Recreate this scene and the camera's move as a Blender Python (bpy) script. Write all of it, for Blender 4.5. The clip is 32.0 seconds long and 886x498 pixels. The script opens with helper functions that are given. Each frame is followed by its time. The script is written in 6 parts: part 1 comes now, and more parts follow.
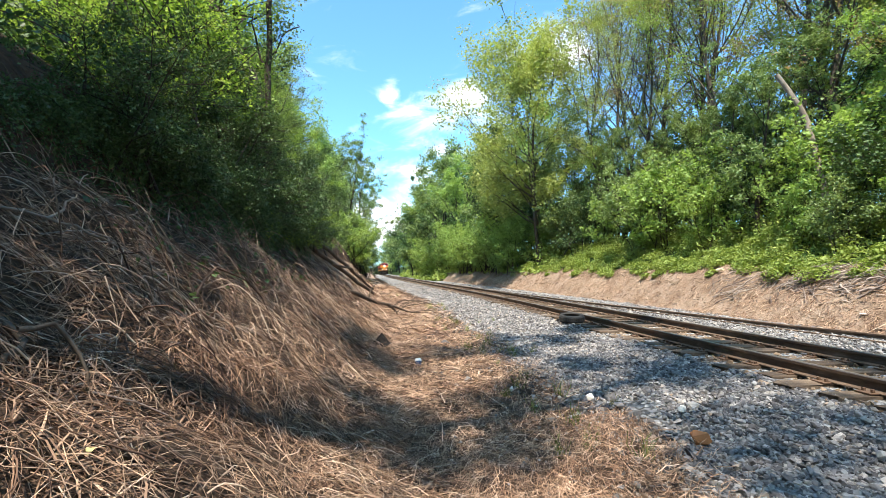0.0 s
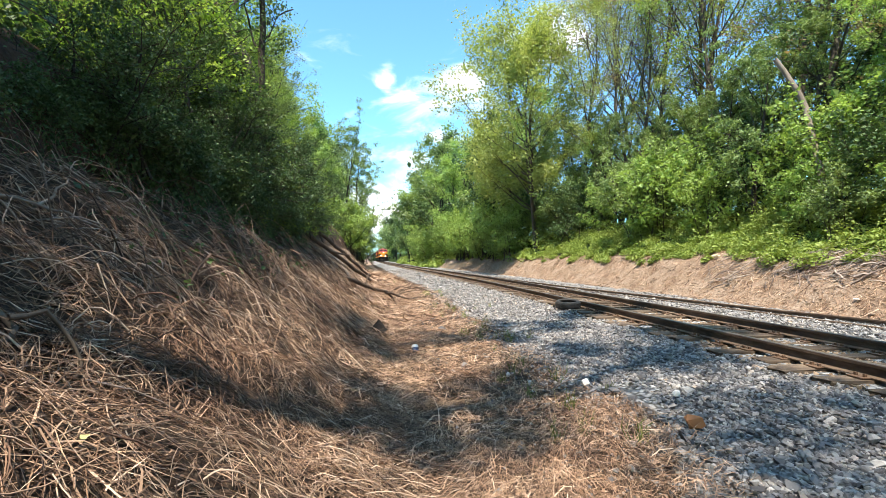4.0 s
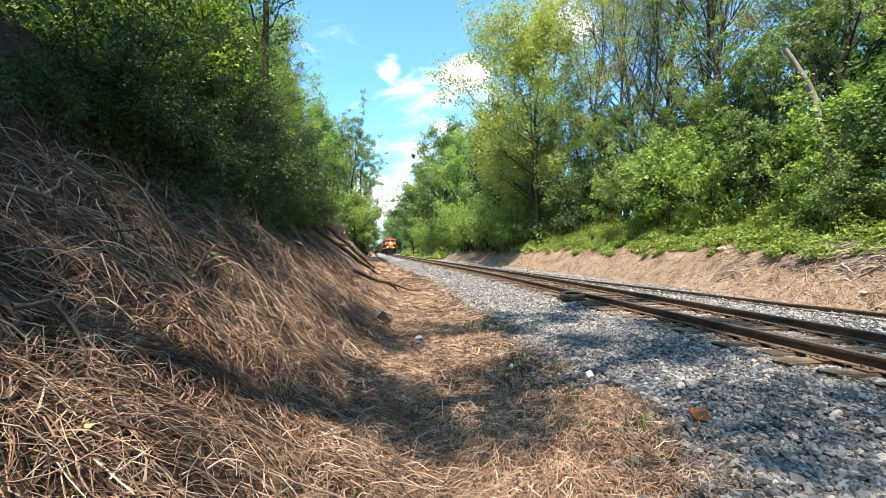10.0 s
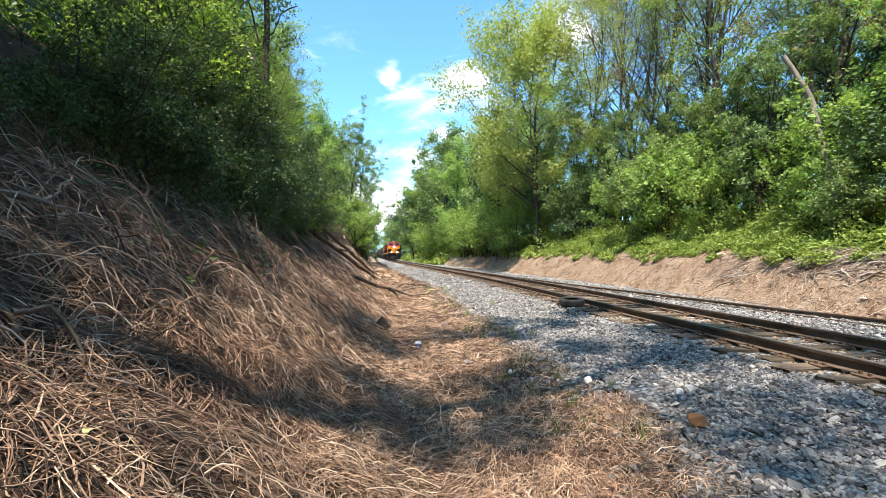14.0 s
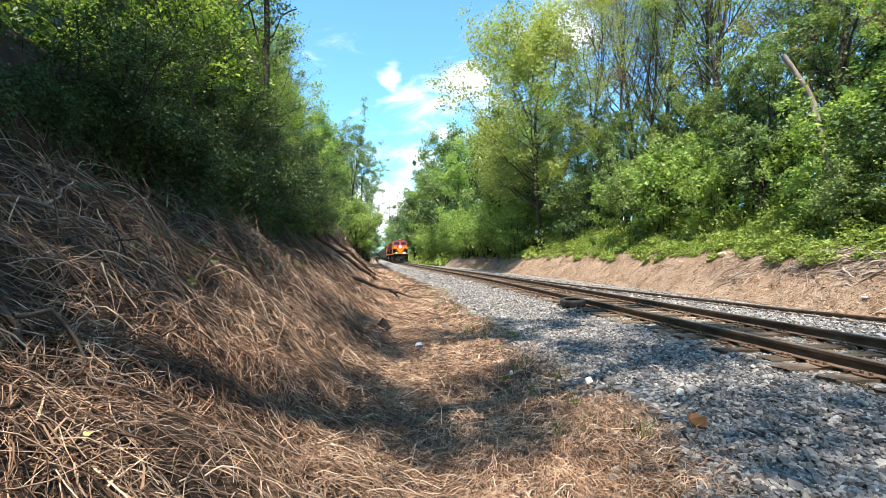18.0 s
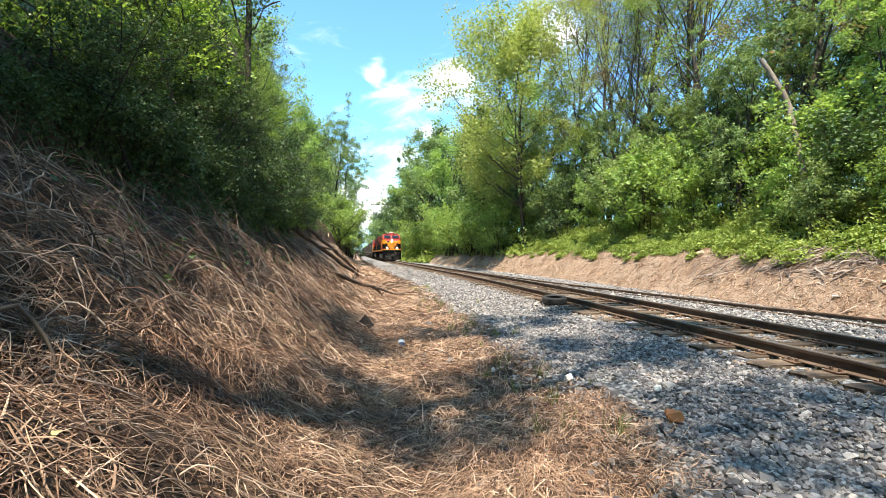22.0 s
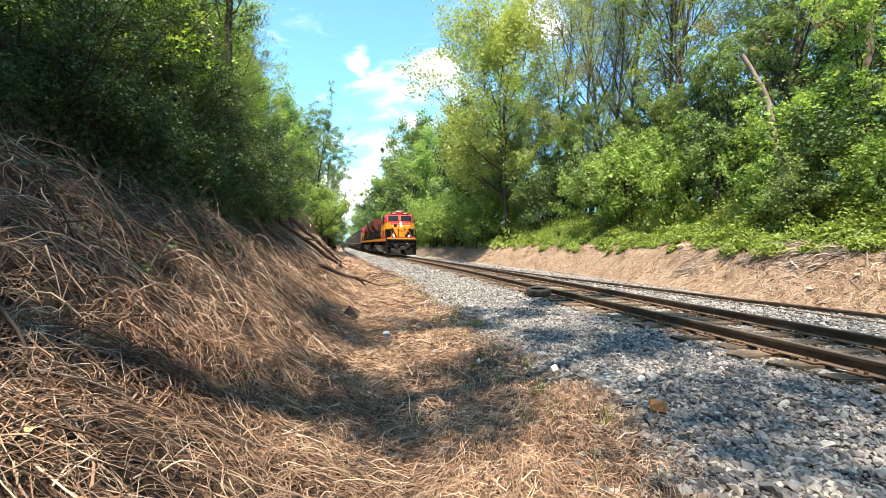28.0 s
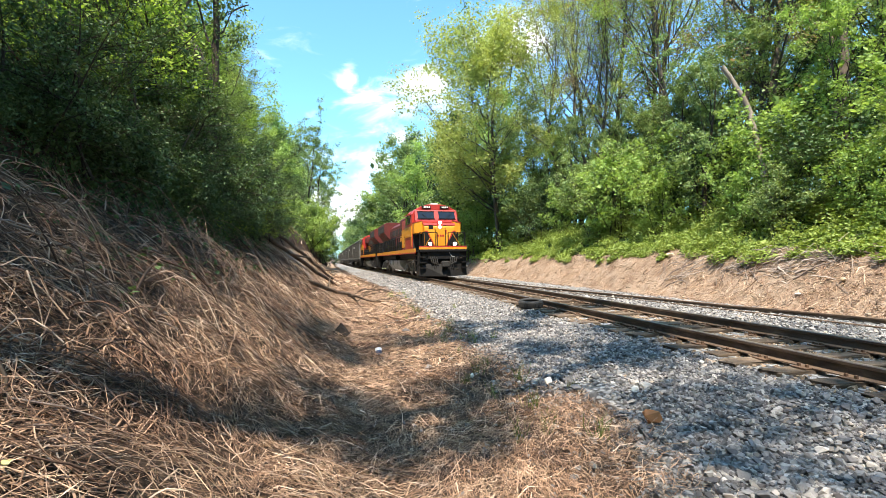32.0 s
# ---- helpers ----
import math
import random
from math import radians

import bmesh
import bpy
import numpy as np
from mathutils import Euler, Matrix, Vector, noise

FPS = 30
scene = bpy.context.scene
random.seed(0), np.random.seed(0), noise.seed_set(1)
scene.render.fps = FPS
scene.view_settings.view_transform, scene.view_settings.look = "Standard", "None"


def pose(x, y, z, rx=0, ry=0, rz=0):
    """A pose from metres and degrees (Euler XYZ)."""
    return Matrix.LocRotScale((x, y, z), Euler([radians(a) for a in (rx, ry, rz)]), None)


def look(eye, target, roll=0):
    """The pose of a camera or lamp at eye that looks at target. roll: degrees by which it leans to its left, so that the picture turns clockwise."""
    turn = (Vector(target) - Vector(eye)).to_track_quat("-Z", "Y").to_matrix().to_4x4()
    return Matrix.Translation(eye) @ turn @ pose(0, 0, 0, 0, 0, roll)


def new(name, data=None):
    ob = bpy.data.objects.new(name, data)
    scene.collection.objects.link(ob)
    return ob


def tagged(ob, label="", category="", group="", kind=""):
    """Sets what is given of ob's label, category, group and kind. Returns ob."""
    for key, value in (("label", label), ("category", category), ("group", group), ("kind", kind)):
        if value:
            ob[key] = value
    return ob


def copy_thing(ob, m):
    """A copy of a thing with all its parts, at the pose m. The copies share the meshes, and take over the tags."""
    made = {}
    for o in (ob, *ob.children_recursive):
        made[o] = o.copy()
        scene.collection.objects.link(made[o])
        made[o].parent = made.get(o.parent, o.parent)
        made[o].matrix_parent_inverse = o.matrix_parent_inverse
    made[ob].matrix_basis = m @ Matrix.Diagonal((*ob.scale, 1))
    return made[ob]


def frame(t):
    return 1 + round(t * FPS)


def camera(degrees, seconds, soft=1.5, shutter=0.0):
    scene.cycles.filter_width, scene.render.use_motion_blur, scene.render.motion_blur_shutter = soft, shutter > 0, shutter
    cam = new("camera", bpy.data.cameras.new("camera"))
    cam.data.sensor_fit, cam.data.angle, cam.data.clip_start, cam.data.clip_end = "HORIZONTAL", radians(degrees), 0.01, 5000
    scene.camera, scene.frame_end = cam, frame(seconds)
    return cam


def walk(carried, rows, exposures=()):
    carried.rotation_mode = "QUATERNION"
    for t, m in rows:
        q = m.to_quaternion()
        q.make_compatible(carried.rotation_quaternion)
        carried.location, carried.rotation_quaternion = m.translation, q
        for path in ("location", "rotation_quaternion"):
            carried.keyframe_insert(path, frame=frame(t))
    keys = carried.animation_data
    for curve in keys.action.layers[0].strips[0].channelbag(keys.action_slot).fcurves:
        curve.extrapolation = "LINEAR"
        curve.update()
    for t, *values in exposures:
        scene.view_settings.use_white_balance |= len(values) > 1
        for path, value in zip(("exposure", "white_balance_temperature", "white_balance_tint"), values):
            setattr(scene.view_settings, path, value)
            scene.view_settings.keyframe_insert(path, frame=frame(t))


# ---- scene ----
# Metres; z = 0 is the top of the rails, y runs along the track away from the camera.
PATH = [
    (0, -0.027, -0.025, 1.143, 92.803, 0.008, -6.858),
    (0.5, -0.026, -0.020, 1.142, 92.423, -0.036, -6.696),
    (1, -0.019, -0.022, 1.144, 92.427, -0.050, -6.788),
    (1.5, -0.014, -0.026, 1.143, 92.541, 0.066, -7.053),
    (2, -0.015, -0.028, 1.143, 92.619, 0.118, -7.232),
    (2.5, -0.014, -0.024, 1.143, 92.575, 0.067, -7.454),
    (3, -0.015, -0.011, 1.142, 92.123, 0.003, -7.521),
    (3.5, -0.018, -0.008, 1.142, 91.553, 0.070, -7.388),
    (5.5, -0.018, -0.007, 1.139, 90.778, 0.220, -6.654),
    (6, -0.002, -0.002, 1.140, 90.958, 0.355, -6.438),
    (6.5, 0.005, 0.003, 1.139, 91.056, 0.285, -6.797),
    (7, 0.007, 0.005, 1.138, 90.646, 0.477, -6.992),
    (7.5, 0.008, 0.010, 1.138, 90.389, 0.596, -6.948),
    (8, 0.006, 0.012, 1.138, 90.136, 0.537, -6.952),
    (8.5, -0.005, 0.014, 1.137, 89.937, 0.179, -7.100),
    (9, -0.011, 0.013, 1.137, 89.919, 0.013, -7.015),
    (9.5, -0.012, 0.010, 1.138, 89.987, -0.042, -6.869),
    (10, -0.015, 0.010, 1.136, 90.154, -0.027, -6.720),
    (10.5, -0.012, 0.014, 1.136, 90.483, 0.129, -6.620),
    (11, -0.005, 0.006, 1.137, 90.731, 0.197, -6.564),
    (11.5, -0.002, -0.008, 1.137, 90.967, 0.185, -6.589),
    (12, -0.005, -0.013, 1.141, 91.020, 0.099, -6.576),
    (12.5, -0.004, -0.015, 1.138, 90.921, 0.065, -6.268),
    (13, 0.003, -0.020, 1.140, 90.696, 0.055, -6.396),
    (13.5, 0.003, -0.019, 1.142, 90.725, -0.044, -6.551),
    (14, 0.000, -0.011, 1.140, 90.812, -0.077, -6.698),
    (14.5, 0.003, -0.008, 1.141, 90.887, -0.048, -6.644),
    (16.5, 0.006, -0.007, 1.141, 91.285, -0.009, -6.137),
    (17, 0.011, -0.007, 1.138, 91.494, 0.140, -5.751),
    (17.5, 0.013, -0.014, 1.143, 91.271, 0.221, -6.081),
    (18, 0.013, -0.023, 1.145, 90.938, 0.224, -6.538),
    (18.5, 0.008, -0.025, 1.144, 90.593, 0.054, -7.185),
    (19, 0.002, -0.023, 1.144, 90.630, -0.250, -7.668),
    (19.5, 0.002, -0.017, 1.142, 90.750, -0.450, -7.972),
    (20, 0.004, -0.010, 1.142, 90.779, -0.487, -8.306),
    (20.5, 0.011, -0.010, 1.142, 90.703, -0.339, -8.369),
    (21, 0.015, -0.015, 1.143, 90.699, -0.286, -8.444),
    (21.5, 0.022, -0.017, 1.140, 90.630, -0.292, -8.598),
    (22, 0.026, -0.017, 1.142, 90.601, -0.180, -8.532),
    (22.5, 0.029, -0.013, 1.140, 90.588, -0.157, -8.404),
    (23, 0.031, -0.009, 1.141, 90.900, -0.305, -8.636),
    (23.5, 0.028, -0.009, 1.141, 91.257, -0.066, -8.434),
    (24, 0.014, -0.011, 1.141, 91.195, -0.157, -8.960),
    (24.5, 0.005, -0.013, 1.141, 90.887, -0.361, -9.382),
    (25, -0.009, -0.005, 1.139, 90.676, -0.637, -9.573),
    (25.5, -0.010, 0.012, 1.138, 90.207, -0.477, -9.571),
    (27.5, -0.007, 0.020, 1.140, 90.022, -0.357, -10.675),
    (28, -0.007, 0.033, 1.135, 89.577, -0.515, -10.604),
    (28.5, -0.001, 0.038, 1.138, 89.317, 0.365, -10.102),
    (29, 0.002, 0.051, 1.140, 89.227, 0.677, -10.898),
    (29.5, 0.002, 0.047, 1.141, 89.442, 0.777, -11.621),
    (30, 0.006, 0.042, 1.137, 89.764, 0.847, -12.218),
    (30.5, -0.012, 0.048, 1.134, 89.399, 0.761, -12.009),
    (31, -0.011, 0.047, 1.135, 89.432, 0.310, -11.331),
    (31.5, 0.004, 0.043, 1.137, 90.489, 0.825, -11.269),
    (32, 0.011, 0.034, 1.145, 91.260, 0.815, -11.604),
]
cam = camera(87.43, 32.0, soft=0.5)
walk(cam, [(t, pose(*p)) for t, *p in PATH], [(0, 1.30, 7150, 11), (6, 1.34, 7350, 11), (13, 1.28, 7250, 11), (17, 1.28, 7150, 11), (20, 1.40, 7450, 11), (24, 1.40, 7500, 11), (28, 1.50, 7800, 11), (30, 1.54, 7900, 11), (32, 1.46, 7400, 11)])

# ---- light ----
SUN_FROM = Vector((-0.14, -0.385, 0.91)).normalized()
sun = new("sun", bpy.data.lights.new("sun", "SUN"))
sun.data.energy, sun.data.angle, sun.data.color = 5.0, radians(0.53), (1.0, 0.94, 0.84)
sun.matrix_world = look(SUN_FROM * 60, (0, 0, 0))


def build_world():
    world = bpy.data.worlds.new("sky")
    scene.world = world
    world.use_nodes = True
    nt = world.node_tree
    nt.nodes.clear()
    out = nt.nodes.new("ShaderNodeOutputWorld")
    bg = nt.nodes.new("ShaderNodeBackground")
    sky = nt.nodes.new("ShaderNodeTexSky")
    sky.sky_type, sky.sun_disc = "NISHITA", False
    sky.sun_elevation = math.asin(SUN_FROM.z)
    sky.sun_rotation = math.atan2(SUN_FROM.x, SUN_FROM.y)
    sky.air_density, sky.dust_density, sky.ozone_density = 1.0, 1.2, 1.5
    tc = nt.nodes.new("ShaderNodeTexCoord")
    # wispy fair-weather clouds: soft noise, thicker where a few banks stand
    mp = nt.nodes.new("ShaderNodeMapping")
    mp.inputs["Scale"].default_value = (2.2, 2.2, 5.0)
    n1 = nt.nodes.new("ShaderNodeTexNoise")
    n1.inputs["Scale"].default_value, n1.inputs["Detail"].default_value = 4.2, 10.0
    n1.inputs["Roughness"].default_value, n1.inputs["Distortion"].default_value = 0.58, 0.6
    nt.links.new(tc.outputs["Generated"], mp.inputs["Vector"])
    nt.links.new(mp.outputs["Vector"], n1.inputs["Vector"])
    total = None
    for d, size, amount in CLOUD_BANKS:
        v = Vector(d).normalized()
        sub = nt.nodes.new("ShaderNodeVectorMath")
        sub.operation = "SUBTRACT"
        nt.links.new(tc.outputs["Generated"], sub.inputs[0])
        sub.inputs[1].default_value = v
        sc = nt.nodes.new("ShaderNodeVectorMath")
        sc.operation = "MULTIPLY"
        nt.links.new(sub.outputs[0], sc.inputs[0])
        sc.inputs[1].default_value = (1 / size[0], 1 / size[0], 1 / size[1])
        ln = nt.nodes.new("ShaderNodeVectorMath")
        ln.operation = "LENGTH"
        nt.links.new(sc.outputs[0], ln.inputs[0])
        mr = nt.nodes.new("ShaderNodeMapRange")
        mr.interpolation_type = "SMOOTHSTEP"
        mr.inputs["From Min"].default_value, mr.inputs["From Max"].default_value = 0.0, 1.0
        mr.inputs["To Min"].default_value, mr.inputs["To Max"].default_value = amount, 0.0
        nt.links.new(ln.outputs["Value"], mr.inputs["Value"])
        if total is None:
            total = mr.outputs[0]
        else:
            mx = nt.nodes.new("ShaderNodeMath")
            mx.operation = "MAXIMUM"
            nt.links.new(total, mx.inputs[0])
            nt.links.new(mr.outputs[0], mx.inputs[1])
            total = mx.outputs[0]
    add = nt.nodes.new("ShaderNodeMath")
    add.operation = "ADD"
    nt.links.new(n1.outputs["Fac"], add.inputs[0])
    nt.links.new(total, add.inputs[1])
    cr = nt.nodes.new("ShaderNodeMapRange")
    cr.interpolation_type = "SMOOTHSTEP"
    cr.inputs["From Min"].default_value, cr.inputs["From Max"].default_value = 0.60, 1.12
    nt.links.new(add.outputs[0], cr.inputs["Value"])
    mix = nt.nodes.new("ShaderNodeMix")
    mix.data_type = "RGBA"
    nt.links.new(cr.outputs[0], mix.inputs["Factor"])
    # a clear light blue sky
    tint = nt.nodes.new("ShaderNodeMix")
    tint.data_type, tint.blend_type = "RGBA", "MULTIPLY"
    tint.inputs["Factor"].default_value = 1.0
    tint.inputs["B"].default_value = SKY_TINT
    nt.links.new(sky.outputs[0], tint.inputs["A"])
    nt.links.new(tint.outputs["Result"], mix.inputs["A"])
    mix.inputs["B"].default_value = CLOUD_COLOUR
    nt.links.new(mix.outputs["Result"], bg.inputs["Color"])
    bg.inputs["Strength"].default_value = 0.125
    nt.links.new(bg.outputs[0], out.inputs["Surface"])


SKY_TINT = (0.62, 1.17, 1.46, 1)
CLOUD_COLOUR = (8.0, 8.2, 8.6, 1)
CLOUD_BANKS = [
    ((0.005, 1, 0.39), (0.042, 0.062), 0.36),
    ((0.11, 1, 0.33), (0.24, 0.09), 0.31),
    ((0.17, 1, 0.395), (0.10, 0.10), 0.31),
    ((0.36, 1, 0.50), (0.16, 0.12), 0.36),
    ((-0.05, 1, 0.22), (0.14, 0.06), 0.30),
    ((0.07, 1, 0.215), (0.10, 0.06), 0.28),
    ((0.14, 1, 0.26), (0.10, 0.05), 0.30),
    ((0.0, 1, 0.10), (0.40, 0.15), 0.42),
]
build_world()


# ---- materials ----
class Nodes:
    def __init__(self, name):
        self.m = bpy.data.materials.new(name)
        self.m.use_nodes = True
        self.t = self.m.node_tree
        self.b = self.t.nodes["Principled BSDF"]
        self.o = self.t.nodes["Material Output"]

    def n(self, kind, **kw):
        nd = self.t.nodes.new("ShaderNode" + kind)
        for k, v in kw.items():
            nd.inputs[k.replace("_", " ")].default_value = v
        return nd

    def link(self, a, b):
        self.t.links.new(a, b)

    def pos(self):
        return self.n("NewGeometry").outputs["Position"]

    def obj(self):
        return self.n("TexCoord").outputs["Object"]

    def noise(self, vec, scale, detail=4.0, rough=0.6, stretch=None):
        if stretch:
            mp = self.n("Mapping", Scale=stretch)
            self.link(vec, mp.inputs["Vector"])
            vec = mp.outputs[0]
        nd = self.n("TexNoise", Scale=scale, Detail=detail, Roughness=rough)
        self.link(vec, nd.inputs["Vector"])
        return nd.outputs["Fac"]

    def ramp(self, fac, stops):
        r = self.n("ValToRGB")
        e = r.color_ramp.elements
        while len(e) < len(stops):
            e.new(0.5)
        for el, (p, c) in zip(e, stops):
            el.position, el.color = p, (*c, 1)
        self.link(fac, r.inputs[0])
        return r.outputs[0]

    def mix(self, fac, a, b, blend="MIX"):
        nd = self.n("Mix")
        nd.data_type, nd.blend_type = "RGBA", blend
        for s, v in (("Factor", fac), ("A", a), ("B", b)):
            if isinstance(v, (int, float)):
                nd.inputs[s].default_value = v
            elif isinstance(v, tuple):
                nd.inputs[s].default_value = (*v, 1)
            else:
                self.link(v, nd.inputs[s])
        return nd.outputs["Result"]

    def step(self, v, lo, hi, a=0.0, b=1.0):
        nd = self.n("MapRange")
        nd.inputs["From Min"].default_value, nd.inputs["From Max"].default_value = lo, hi
        nd.inputs["To Min"].default_value, nd.inputs["To Max"].default_value = a, b
        self.link(v, nd.inputs["Value"])
        return nd.outputs[0]

    def bump(self, h, strength=0.5, dist=0.02):
        b = self.n("Bump", Strength=strength, Distance=dist)
        self.link(h, b.inputs["Height"])
        self.link(b.outputs[0], self.b.inputs["Normal"])

    def done(self, col, rough=0.8, metal=0.0, spec=0.3):
        if isinstance(col, tuple):
            self.b.inputs["Base Color"].default_value = (*col, 1)
        else:
            self.link(col, self.b.inputs["Base Color"])
        if isinstance(rough, (int, float)):
            self.b.inputs["Roughness"].default_value = rough
        else:
            self.link(rough, self.b.inputs["Roughness"])
        self.b.inputs["Metallic"].default_value = metal
        self.b.inputs["Specular IOR Level"].default_value = spec
        return self.m


def mat_leaf(name, dark, mid, light, trans=0.45):
    """Thin leaf: varied from leaf to leaf and from clump to clump, half translucent."""
    k = Nodes(name)
    isl = k.n("NewGeometry").outputs["Random Per Island"]
    clump = k.noise(k.pos(), 0.55, 2.0)
    c = k.ramp(isl, [(0.0, dark), (0.5, mid), (1.0, light)])
    c = k.mix(k.step(clump, 0.35, 0.7), c, k.mix(0.5, c, light))
    orand = k.n("ObjectInfo").outputs["Random"]
    c = k.mix(k.step(orand, 0, 1, 0.0, 0.45), c, (mid[0] * 1.25, mid[1] * 1.0, mid[2] * 0.8))
    k.done(c, 0.5, 0, 0.35)
    tr = k.n("BsdfTranslucent")
    k.link(k.mix(1.0, c, (1.0, 1.0, 0.55), "MULTIPLY"), tr.inputs["Color"])
    ms = k.n("MixShader", Fac=trans)
    k.link(k.b.outputs[0], ms.inputs[1])
    k.link(tr.outputs[0], ms.inputs[2])
    k.link(ms.outputs[0], k.o.inputs["Surface"])
    return k.m


def mat_bark(name, a, b):
    k = Nodes(name)
    p = k.obj()
    f = k.noise(p, 9.0, 6.0, 0.7, (1, 1, 0.25))
    k.bump(f, 0.6, 0.03)
    return k.done(k.mix(k.noise(p, 1.5), k.ramp(f, [(0.3, a), (0.7, b)]), a), 0.9)


def mat_straw(name, stops):
    k = Nodes(name)
    isl = k.n("NewGeometry").outputs["Random Per Island"]
    c = k.ramp(isl, stops)
    c = k.mix(k.step(k.noise(k.pos(), 0.9, 3.0), 0.4, 0.75), c, k.mix(1.0, c, (0.6, 0.52, 0.5), "MULTIPLY"))
    return k.done(c, 0.75, 0, 0.25)


def mat_ground():
    k = Nodes("ground")
    p = k.pos()
    fine, mid, big = k.noise(p, 22.0, 8.0, 0.7), k.noise(p, 3.0, 5.0), k.noise(p, 0.35, 4.0)
    # litter darkened so that the gaps in the straw look shadowed
    litter = k.ramp(fine, [(0.3, (0.016, 0.011, 0.009)), (0.5, (0.06, 0.041, 0.030)), (0.75, (0.19, 0.135, 0.10))])
    litter = k.mix(k.step(mid, 0.35, 0.7), litter, k.mix(1.0, litter, (0.72, 0.64, 0.6), "MULTIPLY"))
    dirt = k.ramp(fine, [(0.25, (0.11, 0.078, 0.06)), (0.5, (0.265, 0.20, 0.155)), (0.75, (0.40, 0.32, 0.25))])
    dirt = k.mix(k.step(k.noise(p, 1.1, 5.0), 0.4, 0.65), dirt, k.mix(1.0, dirt, (0.66, 0.58, 0.52), "MULTIPLY"))
    vor = k.n("TexVoronoi", Scale=17.0)
    k.link(p, vor.inputs["Vector"])
    stone = k.ramp(vor.outputs["Color"], [(0.1, (0.07, 0.075, 0.085)), (0.55, (0.22, 0.225, 0.235)), (0.9, (0.42, 0.41, 0.40))])
    stone = k.mix(k.step(vor.outputs["Distance"], 0.45, 0.8), stone, (0.05, 0.048, 0.045))
    green = k.ramp(fine, [(0.3, (0.02, 0.035, 0.01)), (0.6, (0.05, 0.085, 0.02)), (0.85, (0.11, 0.10, 0.05))])
    # brown soil, deepened in place of the shade under the overhang
    soil = k.ramp(mid, [(0.3, (0.03, 0.02, 0.014)), (0.7, (0.095, 0.055, 0.036))])

    def zone(nm):
        a = k.n("Attribute")
        a.attribute_name = nm
        ad = k.n("Math")
        k.link(a.outputs["Fac"], ad.inputs[0])
        k.link(k.step(mid, 0.2, 0.8, -0.3, 0.3), ad.inputs[1])
        return k.step(ad.outputs[0], 0.42, 0.58)

    c = k.mix(zone("dirt"), litter, dirt)
    c = k.mix(zone("soil"), c, soil)
    c = k.mix(zone("green"), c, green)
    c = k.mix(zone("gravel"), c, stone)
    k.bump(k.mix(0.5, fine, vor.outputs["Distance"]), 0.8, 0.05)
    return k.done(c, 0.95, 0, 0.15)


def mat_stone(name="ballast_stone", dust=0.0):
    k = Nodes(name)
    isl = k.n("NewGeometry").outputs["Random Per Island"]
    c = k.ramp(isl, [(0.0, (0.065, 0.07, 0.082)), (0.35, (0.15, 0.155, 0.17)), (0.7, (0.29, 0.29, 0.295)),
                     (0.93, (0.44, 0.425, 0.40)), (0.97, (0.40, 0.31, 0.24)), (1.0, (0.68, 0.66, 0.64))])
    orand = k.n("ObjectInfo").outputs["Random"]
    c = k.mix(k.step(orand, 0, 1, 0, 0.5), c, k.mix(1.0, c, (0.6, 0.62, 0.68), "MULTIPLY"))
    f = k.noise(k.pos(), 60.0, 4.0)
    c = k.mix(0.35, c, k.mix(1.0, c, k.ramp(f, [(0.3, (0.45, 0.45, 0.45)), (0.7, (1, 1, 1))]), "MULTIPLY"))
    if dust:
        c = k.mix(k.step(k.noise(k.pos(), 2.2, 4.0), 0.25, 0.5, dust * 0.55, dust), c, (0.25, 0.18, 0.125))
    k.bump(f, 0.3, 0.01)
    return k.done(c, 0.85, 0, 0.25)


def mat_rail():
    k = Nodes("rusty_rail")
    p = k.pos()
    f = k.noise(p, 12.0, 6.0, 0.65, (1, 0.25, 1))
    k.bump(f, 0.25, 0.01)
    return k.done(k.ramp(f, [(0.25, (0.04, 0.026, 0.02)), (0.55, (0.115, 0.078, 0.056)), (0.8, (0.23, 0.17, 0.125))]), 0.8, 0.1)


def mat_plain(name, col, rough=0.6, metal=0.0, grime=0.35, scale=2.5, grime_col=None, spec=0.4):
    """Painted or bare surface with grime at two scales."""
    k = Nodes(name)
    p = k.obj()
    a, b = k.noise(p, scale, 5.0), k.noise(p, scale * 9, 4.0)
    g = grime_col or tuple(v * 0.4 for v in col)
    c = k.mix(k.step(a, 0.35, 0.75, 0, grime), col, g)
    c = k.mix(k.step(b, 0.45, 0.75, 0, grime * 0.6), c, g)
    k.bump(b, 0.12, 0.01)
    return k.done(c, k.step(b, 0.3, 0.7, rough * 0.8, min(1, rough * 1.2)), metal, spec)


def mat_wood():
    k = Nodes("tie_timber")
    p = k.obj()
    f = k.noise(p, 10.0, 7.0, 0.7, (0.12, 1, 1))
    orand = k.n("ObjectInfo").outputs["Random"]
    c = k.ramp(f, [(0.25, (0.035, 0.025, 0.019)), (0.55, (0.125, 0.092, 0.068)), (0.8, (0.29, 0.225, 0.165))])
    c = k.mix(k.step(orand, 0, 1, 0, 0.7), c, k.mix(1.0, c, (0.5, 0.46, 0.43), "MULTIPLY"))
    k.bump(f, 0.7, 0.03)
    return k.done(c, 0.9)


def mat_glow(name, col, strength):
    k = Nodes(name)
    k.b.inputs["Emission Color"].default_value = (*col, 1)
    k.b.inputs["Emission Strength"].default_value = strength
    return k.done(col, 0.4)


